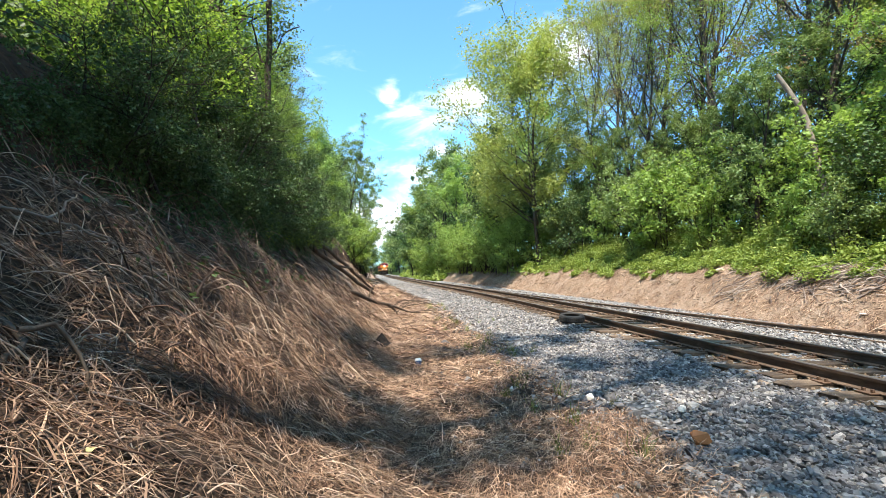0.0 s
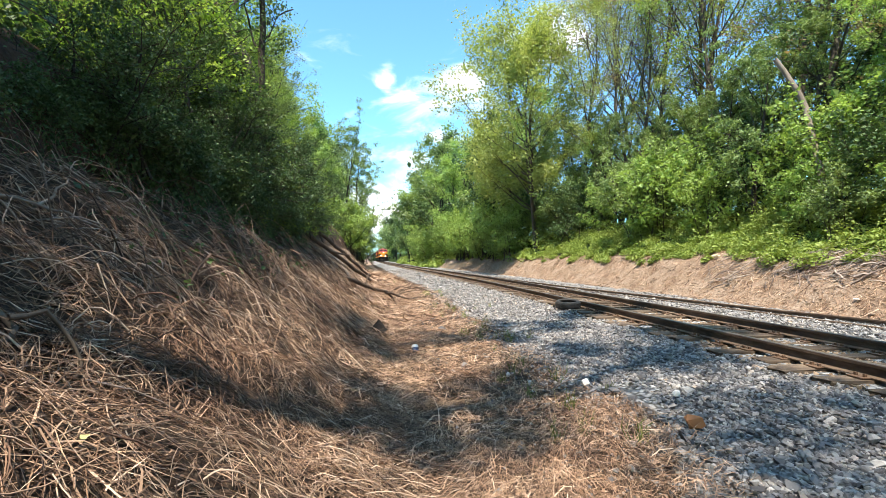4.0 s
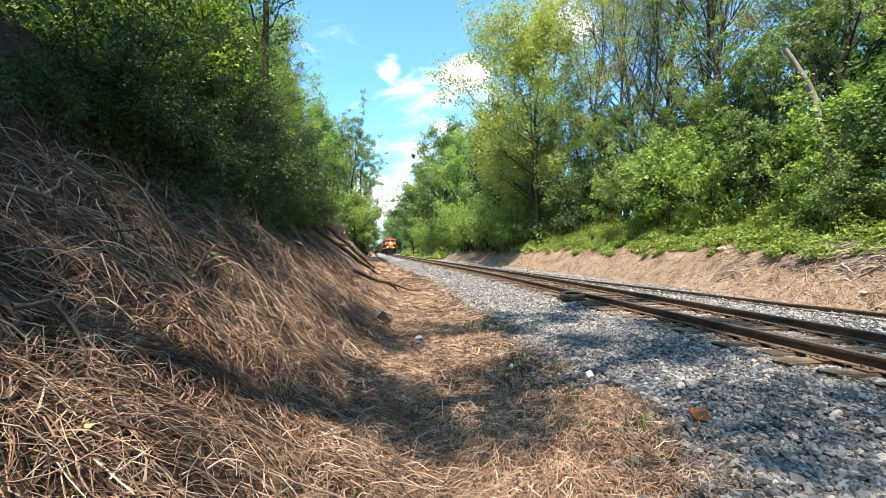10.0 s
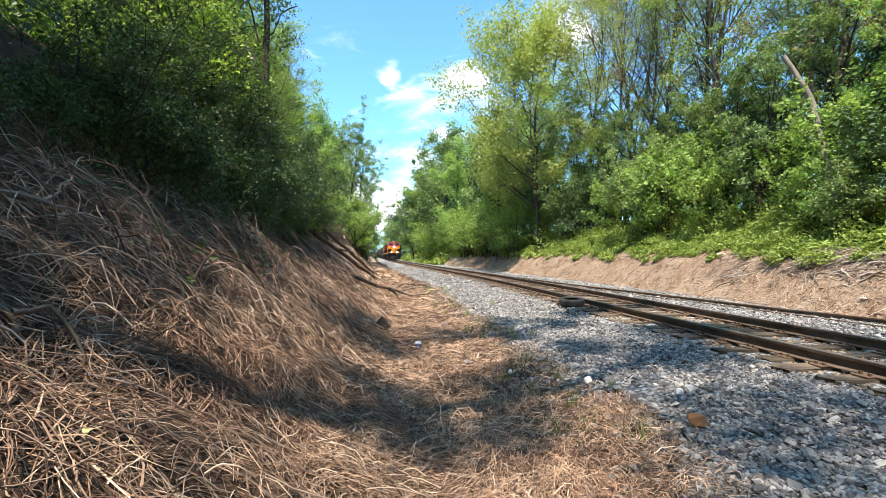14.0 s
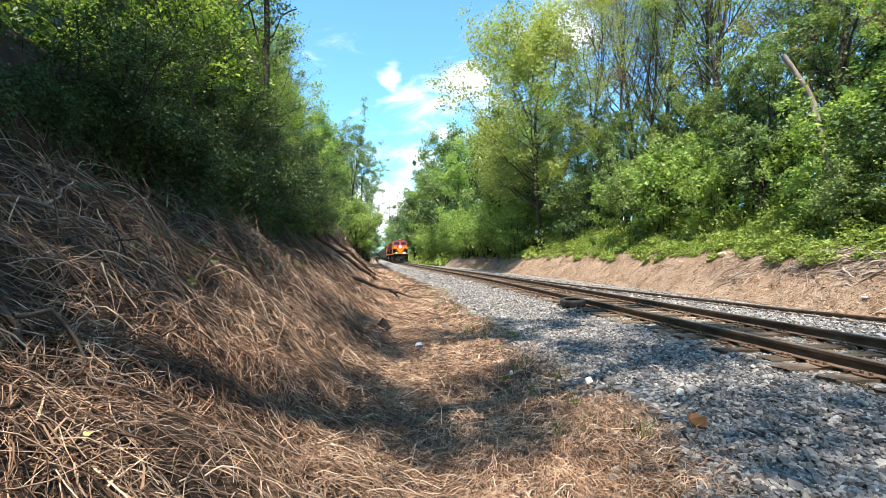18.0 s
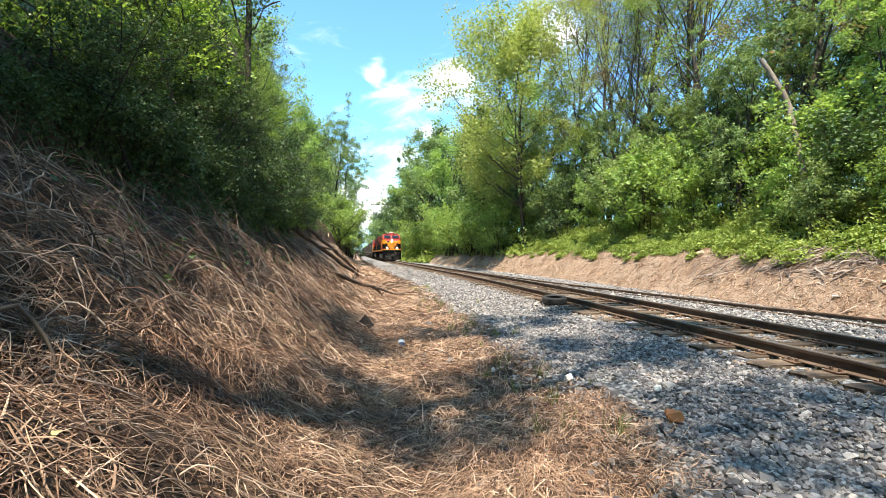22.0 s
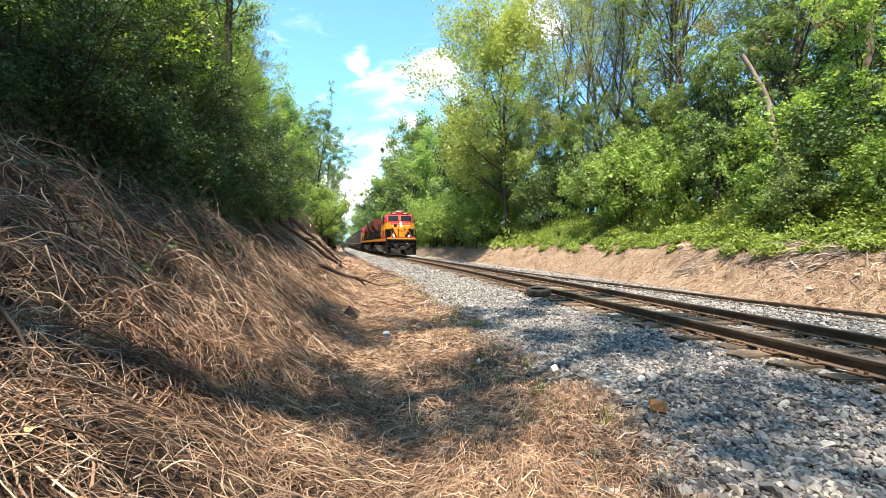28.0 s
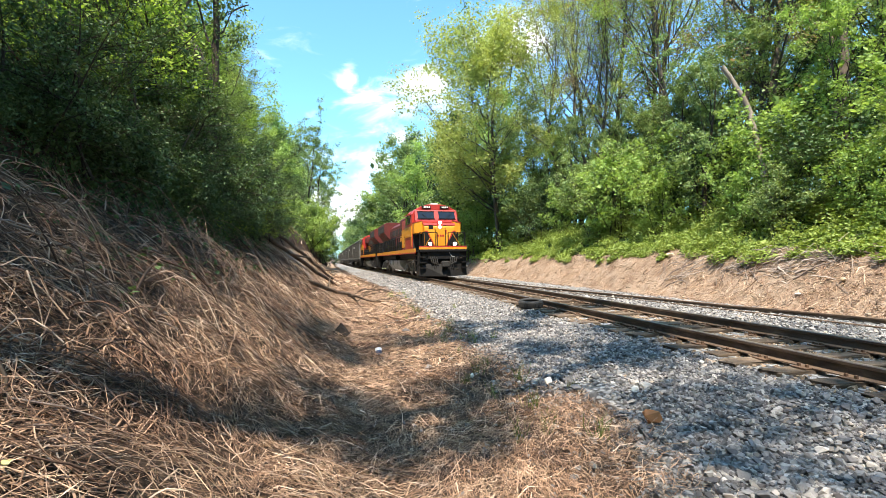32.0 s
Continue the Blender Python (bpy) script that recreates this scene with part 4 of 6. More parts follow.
def build_straw():
    rng = np.random.default_rng(31)
    out = []
    for n, y0, y1, u0, u1, L, W in ((68000, 0.9, 5, -2.62, 2.6, 0.155, 0.0023), (36000, 5, 11, -2.62, 2.5, 0.2, 0.0037), (22000, 11, 26, -2.65, 2.4, 0.3, 0.0065), (5000, 26, 50, -3.6, 2, 0.5, 0.014), (26000, -6, 0.9, -2.62, 2.6, 0.2, 0.0034)):
        u, y = rng.uniform(u0, u1, n), rng.uniform(y0, y1, n)
        # gaps between the steep bank's heaps, wider uphill, bare dark ground in place of shade
        keep = (u > -0.5 + 0.4 * wob(u, y, 1.3, 0.2)) | (wob(u, y, 7.0, 1.7) + rng.normal(0, 0.35, n) > -0.3 + np.clip((-1.3 - u) * 0.8, 0, 0.9) + (0.35 if y0 >= 5 else 0.0))
        keep &= rng.random(n) > np.clip((u - 1.25 + 0.3 * wob(u, y, 1.3, 0.7)) / 1.5, 0, 0.85)
        u, y = u[keep], y[keep]
        n = len(u)
        x = u + shift(y)
        z = ground_z(x, y)
        # mown stalks lie in swathes
        a = np.where(rng.random(n) < 0.8, 1.0 + 0.5 * wob(u, y, 3.1, 0.9) + rng.normal(0, 0.55, n), rng.uniform(0, np.pi, n)) + np.pi * rng.integers(0, 2, n)
        steep = (ground_z(x + 0.1, y) - ground_z(x - 0.1, y)) / 0.2
        d = np.stack([np.cos(a) / np.sqrt(1 + steep ** 2), np.sin(a), np.zeros(n)], 1)
        ln = rng.lognormal(math.log(L), 0.4, n)
        z2 = ground_z(x + d[:, 0] * ln, y + d[:, 1] * ln)
        heap = np.clip(0.06 + 0.08 * wob(u, y, 2.3, 3.0), 0.005, 0.22)
        d[:, 2] = np.clip((z2 - z) / ln, -1.2, 1.0) + rng.normal(0.06, 0.22, n)
        p = np.stack([x, y, z + rng.uniform(0.0, 1, n) * heap], 1)
        out.append(blades(rng, p, d, ln, rng.lognormal(math.log(W), 0.35, n), rng.uniform(0, 0.05, n)))
    tagged(new("straw", quick("straw", *merge(out), [M_STRAW])), "matted dry straw and dead grass over the bank", "dead grass", kind="stuff")
    # loose stalks on the earth bank across the track
    n = 42000
    u, y = rng.uniform(10.9, 13.3, n), 7 + 50 * rng.random(n) ** 1.5
    x = u + shift(y)
    a = rng.uniform(0, 6.28, n)
    d = np.stack([np.cos(a), np.sin(a), rng.normal(0.1, 0.3, n)], 1)
    d[:, 2] += (ground_z(x + d[:, 0] * 0.2, y + d[:, 1] * 0.2) - ground_z(x, y)) / 0.2
    p = np.stack([x, y, ground_z(x, y) + 0.01], 1)
    tagged(new("dead_stalks", quick("dead_stalks", *blades(rng, p, d, rng.lognormal(math.log(0.2), 0.45, n), rng.lognormal(math.log(0.005), 0.35, n), rng.uniform(0, 0.05, n)), [M_STRAW])), "dead stalks scattered on the bare earth bank", "dead grass", kind="stuff")


build_straw()


def build_clods():
    rng = np.random.default_rng(35)
    shapes = stone_shapes(5, 12, 14)
    out = []
    for _ in range(1500):
        y = 8 + 32 * rng.random() ** 1.6
        u = rng.uniform(10.9, 12.6)
        x = u + float(shift(y))
        v, f = shapes[int(rng.integers(5))]
        sz = rng.lognormal(math.log(0.028), 0.5)
        a = rng.uniform(0, 6.28)
        rot = np.array([[math.cos(a), -math.sin(a), 0], [math.sin(a), math.cos(a), 0], [0, 0, 0.7]])
        out.append((v @ rot.T * sz + np.array([x, y, float(ground_z(x, y)) + sz * 0.2]), f))
    clod = mat_plain("dry_clod_earth", (0.30, 0.235, 0.185), 0.95, 0, 0.6, 3.0, (0.15, 0.11, 0.085), 0.1)
    tagged(new("clods", quick("clods", *merge(out), [clod])), "dry clods and small stones on the bare earth bank", "rubble", kind="stuff")


build_clods()


def arc(rng, p, d, L, rise, n=7, jit=0.05):
    q = np.linspace(0, 1, n)[:, None]
    pts = np.array(p) + np.array(d) * L * q + np.array([0, 0, 1.0]) * (4 * rise * q * (1 - q))
    pts[1:] += np.cumsum(rng.normal(0, jit * L / n, (n - 1, 3)), 0)
    return pts


def build_stems():
    """Dead vine and bramble stems tangled on the steep bank."""
    rng = np.random.default_rng(51)
    lines = []
    for n, y0, y1, u0, u1, L0, r0 in ((4200, 0.9, 4.5, -2.7, 0.3, 0.27, 0.0026), (2300, 4.0, 9.5, -2.75, -0.1, 0.38, 0.0040), (600, 9, 16, -2.75, -0.8, 0.7, 0.0065), (130, 3.0, 10, -2.7, -1.2, 0.65, 0.006)):
        for _ in range(n):
            y, u = rng.uniform(y0, y1), rng.uniform(u0, u1)
            a = (1.0 + 0.5 * float(wob(u, y, 3.1, 0.4)) + rng.normal(0, 0.5) if rng.random() < 0.85 else rng.uniform(0, 3.14)) + (math.pi if rng.random() < 0.5 else 0)
            L = rng.lognormal(math.log(L0), 0.45)
            q = np.linspace(0, 1, 7)
            bend = np.cumsum(rng.normal(0, 0.36, 7)) + a
            flat = 0.72 if u < -0.9 else 0.95
            px, py = u + np.cumsum(np.cos(bend)) * flat * L / 7, y + np.cumsum(np.sin(bend)) * L / 7
            # lies over the heaps, its ends in them
            lift = rng.uniform(0.0, 0.10) + rng.uniform(0.0, 0.22) * L * 4 * q * (1 - q) * rng.random()
            pz = ground_z(px + shift(py), py) + lift
            r = rng.lognormal(math.log(r0), 0.35)
            lines.append((np.stack([px + shift(py), py, pz], 1), np.linspace(r, r * 0.5, 7)))
    # longer canes arching clear of the heaps under the shrubs
    for _ in range(420):
        y, u = rng.uniform(2.6, 9.5), rng.uniform(-2.65, -1.2)
        a, L = rng.uniform(-0.9, 1.6) + (math.pi if rng.random() < 0.35 else 0), rng.lognormal(math.log(0.6), 0.4)
        q = np.linspace(0, 1, 9)
        bend = np.cumsum(rng.normal(0, 0.22, 9)) + a
        px, py = u + np.cumsum(np.cos(bend)) * 0.75 * L / 9, y + np.cumsum(np.sin(bend)) * L / 9
        px = np.maximum(px, -2.75)
        pz = ground_z(px + shift(py), py) + 0.03 + rng.uniform(0.05, 0.42) * L * 4 * q * (1 - 0.9 * q)
        r = rng.lognormal(math.log(0.0042), 0.35)
        lines.append((np.stack([px + shift(py), py, pz], 1), np.linspace(r, r * 0.45, 9)))
    v, f = tubes(lines, 3)
    tagged(new("vine_stems", quick("vine_stems", v, f, [M_STEM], True)), "tangle of dead grey-brown vine stems", "dead vines", kind="stuff")
    lines = []
    for _ in range(150):
        y = rng.uniform(3.0, 9)
        u = rng.uniform(-3.2, -2.9)
        z0 = float(ground_z(-3.1, y)) + rng.uniform(-0.6, 0.1)
        L = rng.uniform(0.3, 0.9)
        pts = arc(rng, (u, y, z0), (rng.normal(0.25, 0.3), rng.normal(0, 0.4), -rng.uniform(0.5, 1.0)), L, 0.05, 7, 0.4)
        r = rng.lognormal(math.log(0.0045), 0.4)
        lines.append((pts, np.linspace(r, r * 0.5, 7)))
    v, f = tubes(lines, 4)
    tagged(new("hanging_roots", quick("hanging_roots", v, f, [M_LOG])), "thin roots hanging from the eroded bank edge", "roots", kind="stuff")


build_stems()


# ---- single things along the cutting ----
def stick(name, pts, r0, r1, mat, label, category="branch", group="", forks=(), sides=7):
    pts = np.array(pts, float)
    t = thing(name, label, category, group)
    rad = np.linspace(r0, r1, len(pts))
    part_me("stem", quick("stem", *tubes([(pts, rad)], sides), [mat], True), t)
    for fp, fr in forks:
        fp = np.array(fp, float)
        part_me("fork", quick("fork", *tubes([(fp, np.linspace(fr, fr * 0.4, len(fp)))], 5), [mat], True), t)
    return t


def smooth_path(pts, n=14, jit=0.0, seed=1):
    pts = np.array(pts, float)
    k = np.linspace(0, len(pts) - 1, n)
    out = np.stack([np.interp(k, np.arange(len(pts)), pts[:, i]) for i in range(3)], 1)
    if jit:
        out += np.random.default_rng(seed).normal(0, jit, out.shape)
    return out


def build_wood():
    stick("fallen_trunk", smooth_path([(-3.3, 13.9, 2.75), (-2.2, 16.2, 1.66), (-0.62, 20.0, 0.22)], 12, 0.014, 2), 0.095, 0.06, M_LOG,
          "weathered fallen tree trunk lying down the bank", "fallen tree", "fallen trunks on the bank",
          [(smooth_path([(-2.0, 16.7, 1.4), (-1.5, 17.2, 1.35), (-1.1, 18.2, 0.95)], 6, 0.03, 3), 0.05)])
    stick("fallen_trunk", smooth_path([(-3.1, 17.2, 2.75), (-1.6, 20.0, 1.25), (-0.7, 22.6, 0.3)], 12, 0.014, 4), 0.08, 0.05, M_LOG,
          "thinner fallen trunk lying beside the first", "fallen tree", "fallen trunks on the bank")
    stick("broken_limb", smooth_path([(-1.25, 13.8, 0.62), (-0.5, 15.2, 0.22), (0.1, 16.2, 0.0), (0.42, 16.5, -0.42)], 12, 0.025, 5), 0.075, 0.035, M_LOG,
          "broken dark limb forked at the ditch edge", "branch", "",
          [(smooth_path([(0.0, 16.0, 0.0), (0.5, 16.6, -0.2), (1.15, 16.8, -0.36)], 6, 0.02, 6), 0.05),
           (smooth_path([(-0.6, 15.0, 0.25), (-0.55, 15.3, 0.6), (-0.35, 15.6, 0.75)], 5, 0.02, 7), 0.03)])
    rng = np.random.default_rng(61)
    for k in range(9):
        y = rng.uniform(16.5, 22)
        x = rng.uniform(-0.7, 0.9)
        a = rng.uniform(-0.6, 0.9)
        pts = arc(rng, (x, y, float(ground_z(x, y)) + 0.02), (math.cos(a), math.sin(a), -0.02), rng.uniform(0.8, 1.8), rng.uniform(0.15, 0.4), 8, 0.2)
        stick("twig", pts, 0.018, 0.007, M_LOG, "dark arching twig by the fallen trunks", "branch", "twigs by the fallen trunks", sides=4)
    # pale stick and bent root close by on the steep bank
    stick("dry_stick", smooth_path([(-2.2, 2.75, 1.52), (-2.12, 3.15, 1.47), (-2.0, 3.55, 1.36), (-1.75, 4.1, 1.05)], 12, 0.012, 8), 0.011, 0.005, M_BARKPALE,
          "pale dry stick forked on the bank", "branch", "", [(smooth_path([(-2.13, 3.1, 1.48), (-2.2, 3.4, 1.58), (-2.25, 3.6, 1.72)], 6, 0.01, 9), 0.012)])
    stick("thick_vine", smooth_path([(-1.75, 1.9, 1.12), (-1.62, 2.08, 0.98), (-1.5, 2.1, 0.86), (-1.5, 1.95, 0.78), (-1.38, 1.85, 0.62), (-1.3, 1.8, 0.45)], 14, 0.008, 10), 0.018, 0.012, M_BARK,
          "gnarled thick vine root bent over the straw", "root", "", [(smooth_path([(-1.52, 2.06, 0.9), (-1.45, 2.2, 0.92), (-1.36, 2.25, 0.72), (-1.33, 2.2, 0.5)], 8, 0.006, 11), 0.014)])
    for k in range(26):
        y = rng.uniform(1.7, 8)
        u = rng.uniform(-2.6, -0.7)
        a = rng.uniform(-1.6, 1.4)
        L = rng.uniform(0.25, 0.9)
        z0 = float(ground_z(u, y)) + 0.05
        d = (math.cos(a), math.sin(a), (float(ground_z(u + math.cos(a) * L, y + math.sin(a) * L)) - z0) / L + 0.1)
        stick("dry_stick", arc(rng, (u, y, z0), d, L, rng.uniform(0.0, 0.12), 7, 0.25), 0.005, 0.0025, M_TWIG, "bleached dry stick lying on the straw", "branch", "dry sticks on the bank", sides=4)
    # dead snag in the wood, broken ash limb above the steep bank
    stick("dead_snag", smooth_path([(14.6, 13.6, 1.8), (14.8, 13.9, 3.4), (15.1, 14.7, 5.85), (15.05, 14.9, 6.85), (14.3, 15.3, 8.5)], 16, 0.02, 12), 0.115, 0.085, M_BARKPALE,
          "pale barkless dead trunk leaning among the trees", "dead tree")
    # grey-brown bark instead of pale dead wood puts this trunk's shadow into its colour
    stick("broken_limb", smooth_path([(-3.15, 11.09, 2.87), (-3.02, 10.92, 5.39), (-3.74, 10.92, 6.65), (-4.45, 11.09, 7.91), (-5.54, 11.26, 9.84)], 14, 0.02, 13), 0.17, 0.10, M_BARK,
          "broken ash trunk leaning above the bank, bark coloured as in shadow", "dead tree", "", [(smooth_path([(-3.53, 10.92, 6.31), (-3.36, 10.92, 6.90), (-3.38, 10.92, 7.15)], 5, 0.02, 14), 0.10)])
    stick("slender_trunk", smooth_path([(-2.94, 11.26, 2.87), (-2.90, 11.26, 5.73), (-2.86, 11.26, 7.66), (-2.94, 11.34, 10.68)], 12, 0.02, 15), 0.09, 0.05, M_BARKDARK,
          "slender bare trunk rising above the bank shrubs", "tree", "",
          [(smooth_path([(-2.90, 11.26, 6.23), (-2.52, 11.26, 6.90), (-2.10, 11.26, 7.15)], 7, 0.04, 16), 0.03), (smooth_path([(-2.90, 11.26, 5.89), (-3.19, 11.26, 6.82), (-3.28, 11.26, 7.66)], 7, 0.04, 17), 0.03)])

    # thick ivy-clad trunk behind the shrubs
    rv = np.random.default_rng(66)
    pts = smooth_path([(-6.4, 10.6, 4.0), (-6.5, 10.6, 7.0), (-6.35, 10.7, 11.0), (-6.6, 10.8, 16.0)], 12, 0.03, 18)
    t = stick("ivy_clad_tree", pts, 0.30, 0.17, M_BARKDARK, "thick dark tree trunk wrapped in ivy above the bank", "tree", "trees above the steep bank", sides=9)
    k = rv.integers(0, 11, 5200)
    w = rv.random((5200, 1))
    a = rv.uniform(0, 6.28, 5200)
    ring = np.stack([np.cos(a), np.sin(a), np.zeros(5200)], 1) * (0.30 + rv.exponential(0.10, (5200, 1)))
    c = pts[k] * (1 - w) + pts[k + 1] * w + ring
    part_me("ivy", quick("ivy", *leaf_quads(rv, c, rv.lognormal(math.log(0.08), 0.3, len(c)), 0.3, 0.3), [L_DARK]), t, None, "dark ivy wrapped round the trunk")


build_wood()


def build_brush_piles():
    rng = np.random.default_rng(71)
    for cu, cy, w, n, lab in ((12.3, 11.7, 1.6, 170, "heap of cut grey branches on the earth bank"), (12.0, 15.3, 0.9, 45, "small heap of cut twigs on the earth bank"), (12.7, 9.6, 1.2, 80, "tangled heap of dead branches and roots")):
        lines = []
        for _ in range(n):
            u, y = cu + rng.normal(0, 0.28), cy + rng.normal(0, w * 0.55)
            a = rng.normal(1.1, 0.6)
            L = rng.uniform(0.3, 1.1)
            z0 = float(ground_z(u, y)) + rng.uniform(0.0, 0.16)
            d = (math.cos(a), -math.sin(a), (float(ground_z(u + math.cos(a) * L, y - math.sin(a) * L)) - float(ground_z(u, y))) / L + rng.normal(0.02, 0.1))
            r = rng.lognormal(math.log(0.011), 0.45)
            lines.append((arc(rng, (u, y, z0), d, L, 0.03, 6, 0.2), np.linspace(r, r * 0.5, 6)))
        tagged(new("brush_pile", quick("brush_pile", *tubes(lines, 4), [M_TWIG])), lab, "brushwood", kind="stuff")


build_brush_piles()


def lathe(prof, n=28):
    """Verts and quads of a (r, z) outline turned about z; the outline closes on itself."""
    a = np.linspace(0, 2 * np.pi, n, endpoint=False)
    p = np.array(prof)
    v = np.stack([p[None, :, 0] * np.cos(a)[:, None], p[None, :, 0] * np.sin(a)[:, None], np.broadcast_to(p[None, :, 1], (n, len(p)))], -1)
    k = len(p)
    i, j = np.arange(n)[:, None], np.arange(k)[None]
    f = np.stack([i * k + j, ((i + 1) % n) * k + j, ((i + 1) % n) * k + (j + 1) % k, i * k + (j + 1) % k], -1)
    return v.reshape(-1, 3), f.reshape(-1, 4)


def build_small_things():
    rubber = mat_plain("sun_faded_rubber", (0.022, 0.022, 0.023), 0.8, 0, 0.5, 6.0, (0.035, 0.033, 0.031))
    x, y = 4.82, 11.8
    t = thing("tyre", "worn black car tyre lying flat beside the ties", "tyre", m=pose(x, y, -0.185, 4, -4, 20))
    prof = [(0.20, 0.03), (0.26, 0.0), (0.30, 0.015), (0.315, 0.05), (0.318, 0.105), (0.315, 0.16), (0.30, 0.195), (0.26, 0.21), (0.20, 0.18), (0.215, 0.165), (0.27, 0.185), (0.29, 0.105), (0.27, 0.025), (0.215, 0.045)]
    part_me("carcass", quick("carcass", *lathe(prof, 40), [rubber], True), t)
    tr = bmesh.new()
    box(tr, 0.312, 0.326, -0.014, 0.014, 0.05, 0.16, 0.003)
    tme = bpy.data.meshes.new("tread_block")
    tr.to_mesh(tme)
    tr.free()
    tme.materials.append(rubber)
    for k in range(40):
        part_me("tread_block", tme, t, pose(0, 0, 0, 0, 0, k * 9))
    # crushed drinks can, clod, leaf, stones
    white = mat_plain("white_can_paint", (0.75, 0.77, 0.8), 0.35, 0.2, 0.3, 20)
    blue = mat_plain("blue_can_paint", (0.03, 0.07, 0.16), 0.4, 0.2, 0.3, 20)
    x, y = 0.5, 7.81
    can = thing("drink_cup", "crumpled white and blue drink cup on the straw", "cup", m=pose(x, y, float(ground_z(x, y)) + 0.02, -35, 12, 20))
    part_me("lid", quick("lid", *lathe([(0.0, 0.10), (0.052, 0.098), (0.058, 0.085), (0.056, 0.05), (0.0, 0.05)], 18), [white]), can, None, "white lid")
    part_me("sleeve", quick("sleeve", *lathe([(0.0, -0.02), (0.042, -0.02), (0.053, 0.049), (0.0, 0.049)], 18), [blue]), can, None, "dark blue sleeve")
    peat = mat_plain("dark_charred_wood", (0.010, 0.007, 0.006), 0.95, 0, 0.5, 9, (0.03, 0.018, 0.012))
    bm = bmesh.new()
    bmesh.ops.create_icosphere(bm, subdivisions=3, radius=0.16)
    for v in bm.verts:
        c = v.co.copy()
        v.co.x *= 1.0 - 0.75 * max(0, c.z / 0.16) * 0.9
        v.co.y *= 0.8 - 0.5 * max(0, c.z / 0.16)
        v.co.z = c.z * (1.15 if c.z > 0 else 0.35)
        v.co += Vector(noise.noise_vector(c * 12)) * 0.03
    me = bpy.data.meshes.new("clod")
    bm.to_mesh(me)
    bm.free()
    me.materials.append(peat)
    x, y = -0.12, 8.7
    ob = new("stump_chunk", me)
    ob.matrix_basis = pose(x, y, float(ground_z(x, y)) + 0.09)
    tagged(ob, "dark charred stump chunk standing in the straw", "stump")
    orange = mat_plain("orange_brown_stone", (0.32, 0.125, 0.045), 0.8, 0, 0.4, 14, (0.35, 0.13, 0.05))
    pale = mat_plain("pale_limestone", (0.66, 0.64, 0.60), 0.85, 0, 0.3, 9, (0.4, 0.38, 0.35))
    buff = mat_plain("buff_stone", (0.5, 0.40, 0.27), 0.85, 0, 0.35, 9)
    sv = stone_shapes(6, 88, 22)
    for k, (x, y, s, m, name, lab, cat) in enumerate((
            (2.74, 3.87, 0.12, orange, "orange_stone", "rusty orange stone on the ballast edge", "stone"),
            (3.12, 4.68, 0.07, pale, "white_stone", "white limestone chip on the ballast", "stone"),
            (2.43, 5.43, 0.085, pale, "white_stone", "flat white limestone slab in the gravel", "stone"),
            (1.6, 6.0, 0.06, pale, "white_stone", "pale stone half sunk in dry grass", "stone"),
            (11.45, 10.0, 0.09, pale, "white_stone", "white stone on the bare earth bank", "stone"),
            (12.6, 16.3, 0.16, buff, "buff_boulder", "buff boulder at the creeper's edge", "stone"),
            (11.9, 9.2, 0.09, buff, "buff_stone", "buff stone on the bare earth bank", "stone"))):
        v, f = sv[k % 6]
        ob = new(name, quick(name, v * s, f, [m]))
        ob.matrix_basis = pose(x, y, float(ground_z(x, y)) + s * 0.5 + 0.03, 0, 0, 25 * k)
        tagged(ob, lab, cat)
    leafm = mat_plain("pale_dry_leaf", (0.50, 0.47, 0.22), 0.7, 0, 0.3, 30)
    v, f = leaf_quads(np.random.default_rng(4), np.array([[0, 0, 0.0]]), np.array([0.045]), 0.2)
    ob = new("dead_leaf", quick("dead_leaf", v, f, [leafm]))
    ob.matrix_basis = pose(-1.09, 1.82, float(ground_z(-1.09, 1.82)) + 0.06, 50, 0, 20)
    tagged(ob, "pale dry leaf caught in the straw", "leaf")
    # green tufts along the ballast's edge
    rng = np.random.default_rng(81)
    green = mat_straw("tuft_blades", [(0.0, (0.05, 0.09, 0.02)), (0.5, (0.11, 0.17, 0.035)), (0.85, (0.22, 0.24, 0.07)), (1.0, (0.40, 0.34, 0.18))])
    protos = []
    for k in range(4):
        n = 26
        a = rng.uniform(0, 6.28, n)
        d = np.stack([np.cos(a) * 0.35, np.sin(a) * 0.35, np.ones(n)], 1)
        p = np.stack([rng.normal(0, 0.035, n), rng.normal(0, 0.035, n), np.zeros(n)], 1)
        protos.append(quick("blades", *blades(rng, p, d, rng.uniform(0.09, 0.24, n), rng.uniform(0.002, 0.004, n), rng.uniform(0.0, 0.04, n), (0, 1, 0.1)), [green]))
    spots = [(1.62, 9.4), (2.0, 10.5), (2.35, 8.6), (2.02, 6.7), (2.62, 5.15), (2.2, 5.9), (1.72, 6.2), (1.5, 12.2), (0.6, 30.0), (1.2, 21), (1.45, 18), (1.6, 15)]
    for _ in range(34):
        yy = rng.uniform(3.5, 24)
        spots.append((rng.normal(2.05, 0.35) + float(shift(yy)), yy))
    for x, y in spots:
        s = rng.uniform(0.7, 1.4)
        ob = new("grass_tuft", protos[int(rng.integers(4))])
        ob.matrix_basis = Matrix.LocRotScale((x, y, float(ground_z(x, y))), Euler((0, 0, rng.uniform(0, 6.28))), (s, s, s))
        tagged(ob, "thin green grass tuft at the gravel edge", "grass tuft", "grass tufts along the gravel")
    # far light mast
    steel = mat_plain("grey_mast_steel", (0.14, 0.145, 0.15), 0.6, 0.4, 0.3)
    x, y = -0.2, 300.0
    m = thing("light_mast", "tall grey steel light mast far down the line", "light mast", m=pose(x, y, float(ground_z(x, y))))
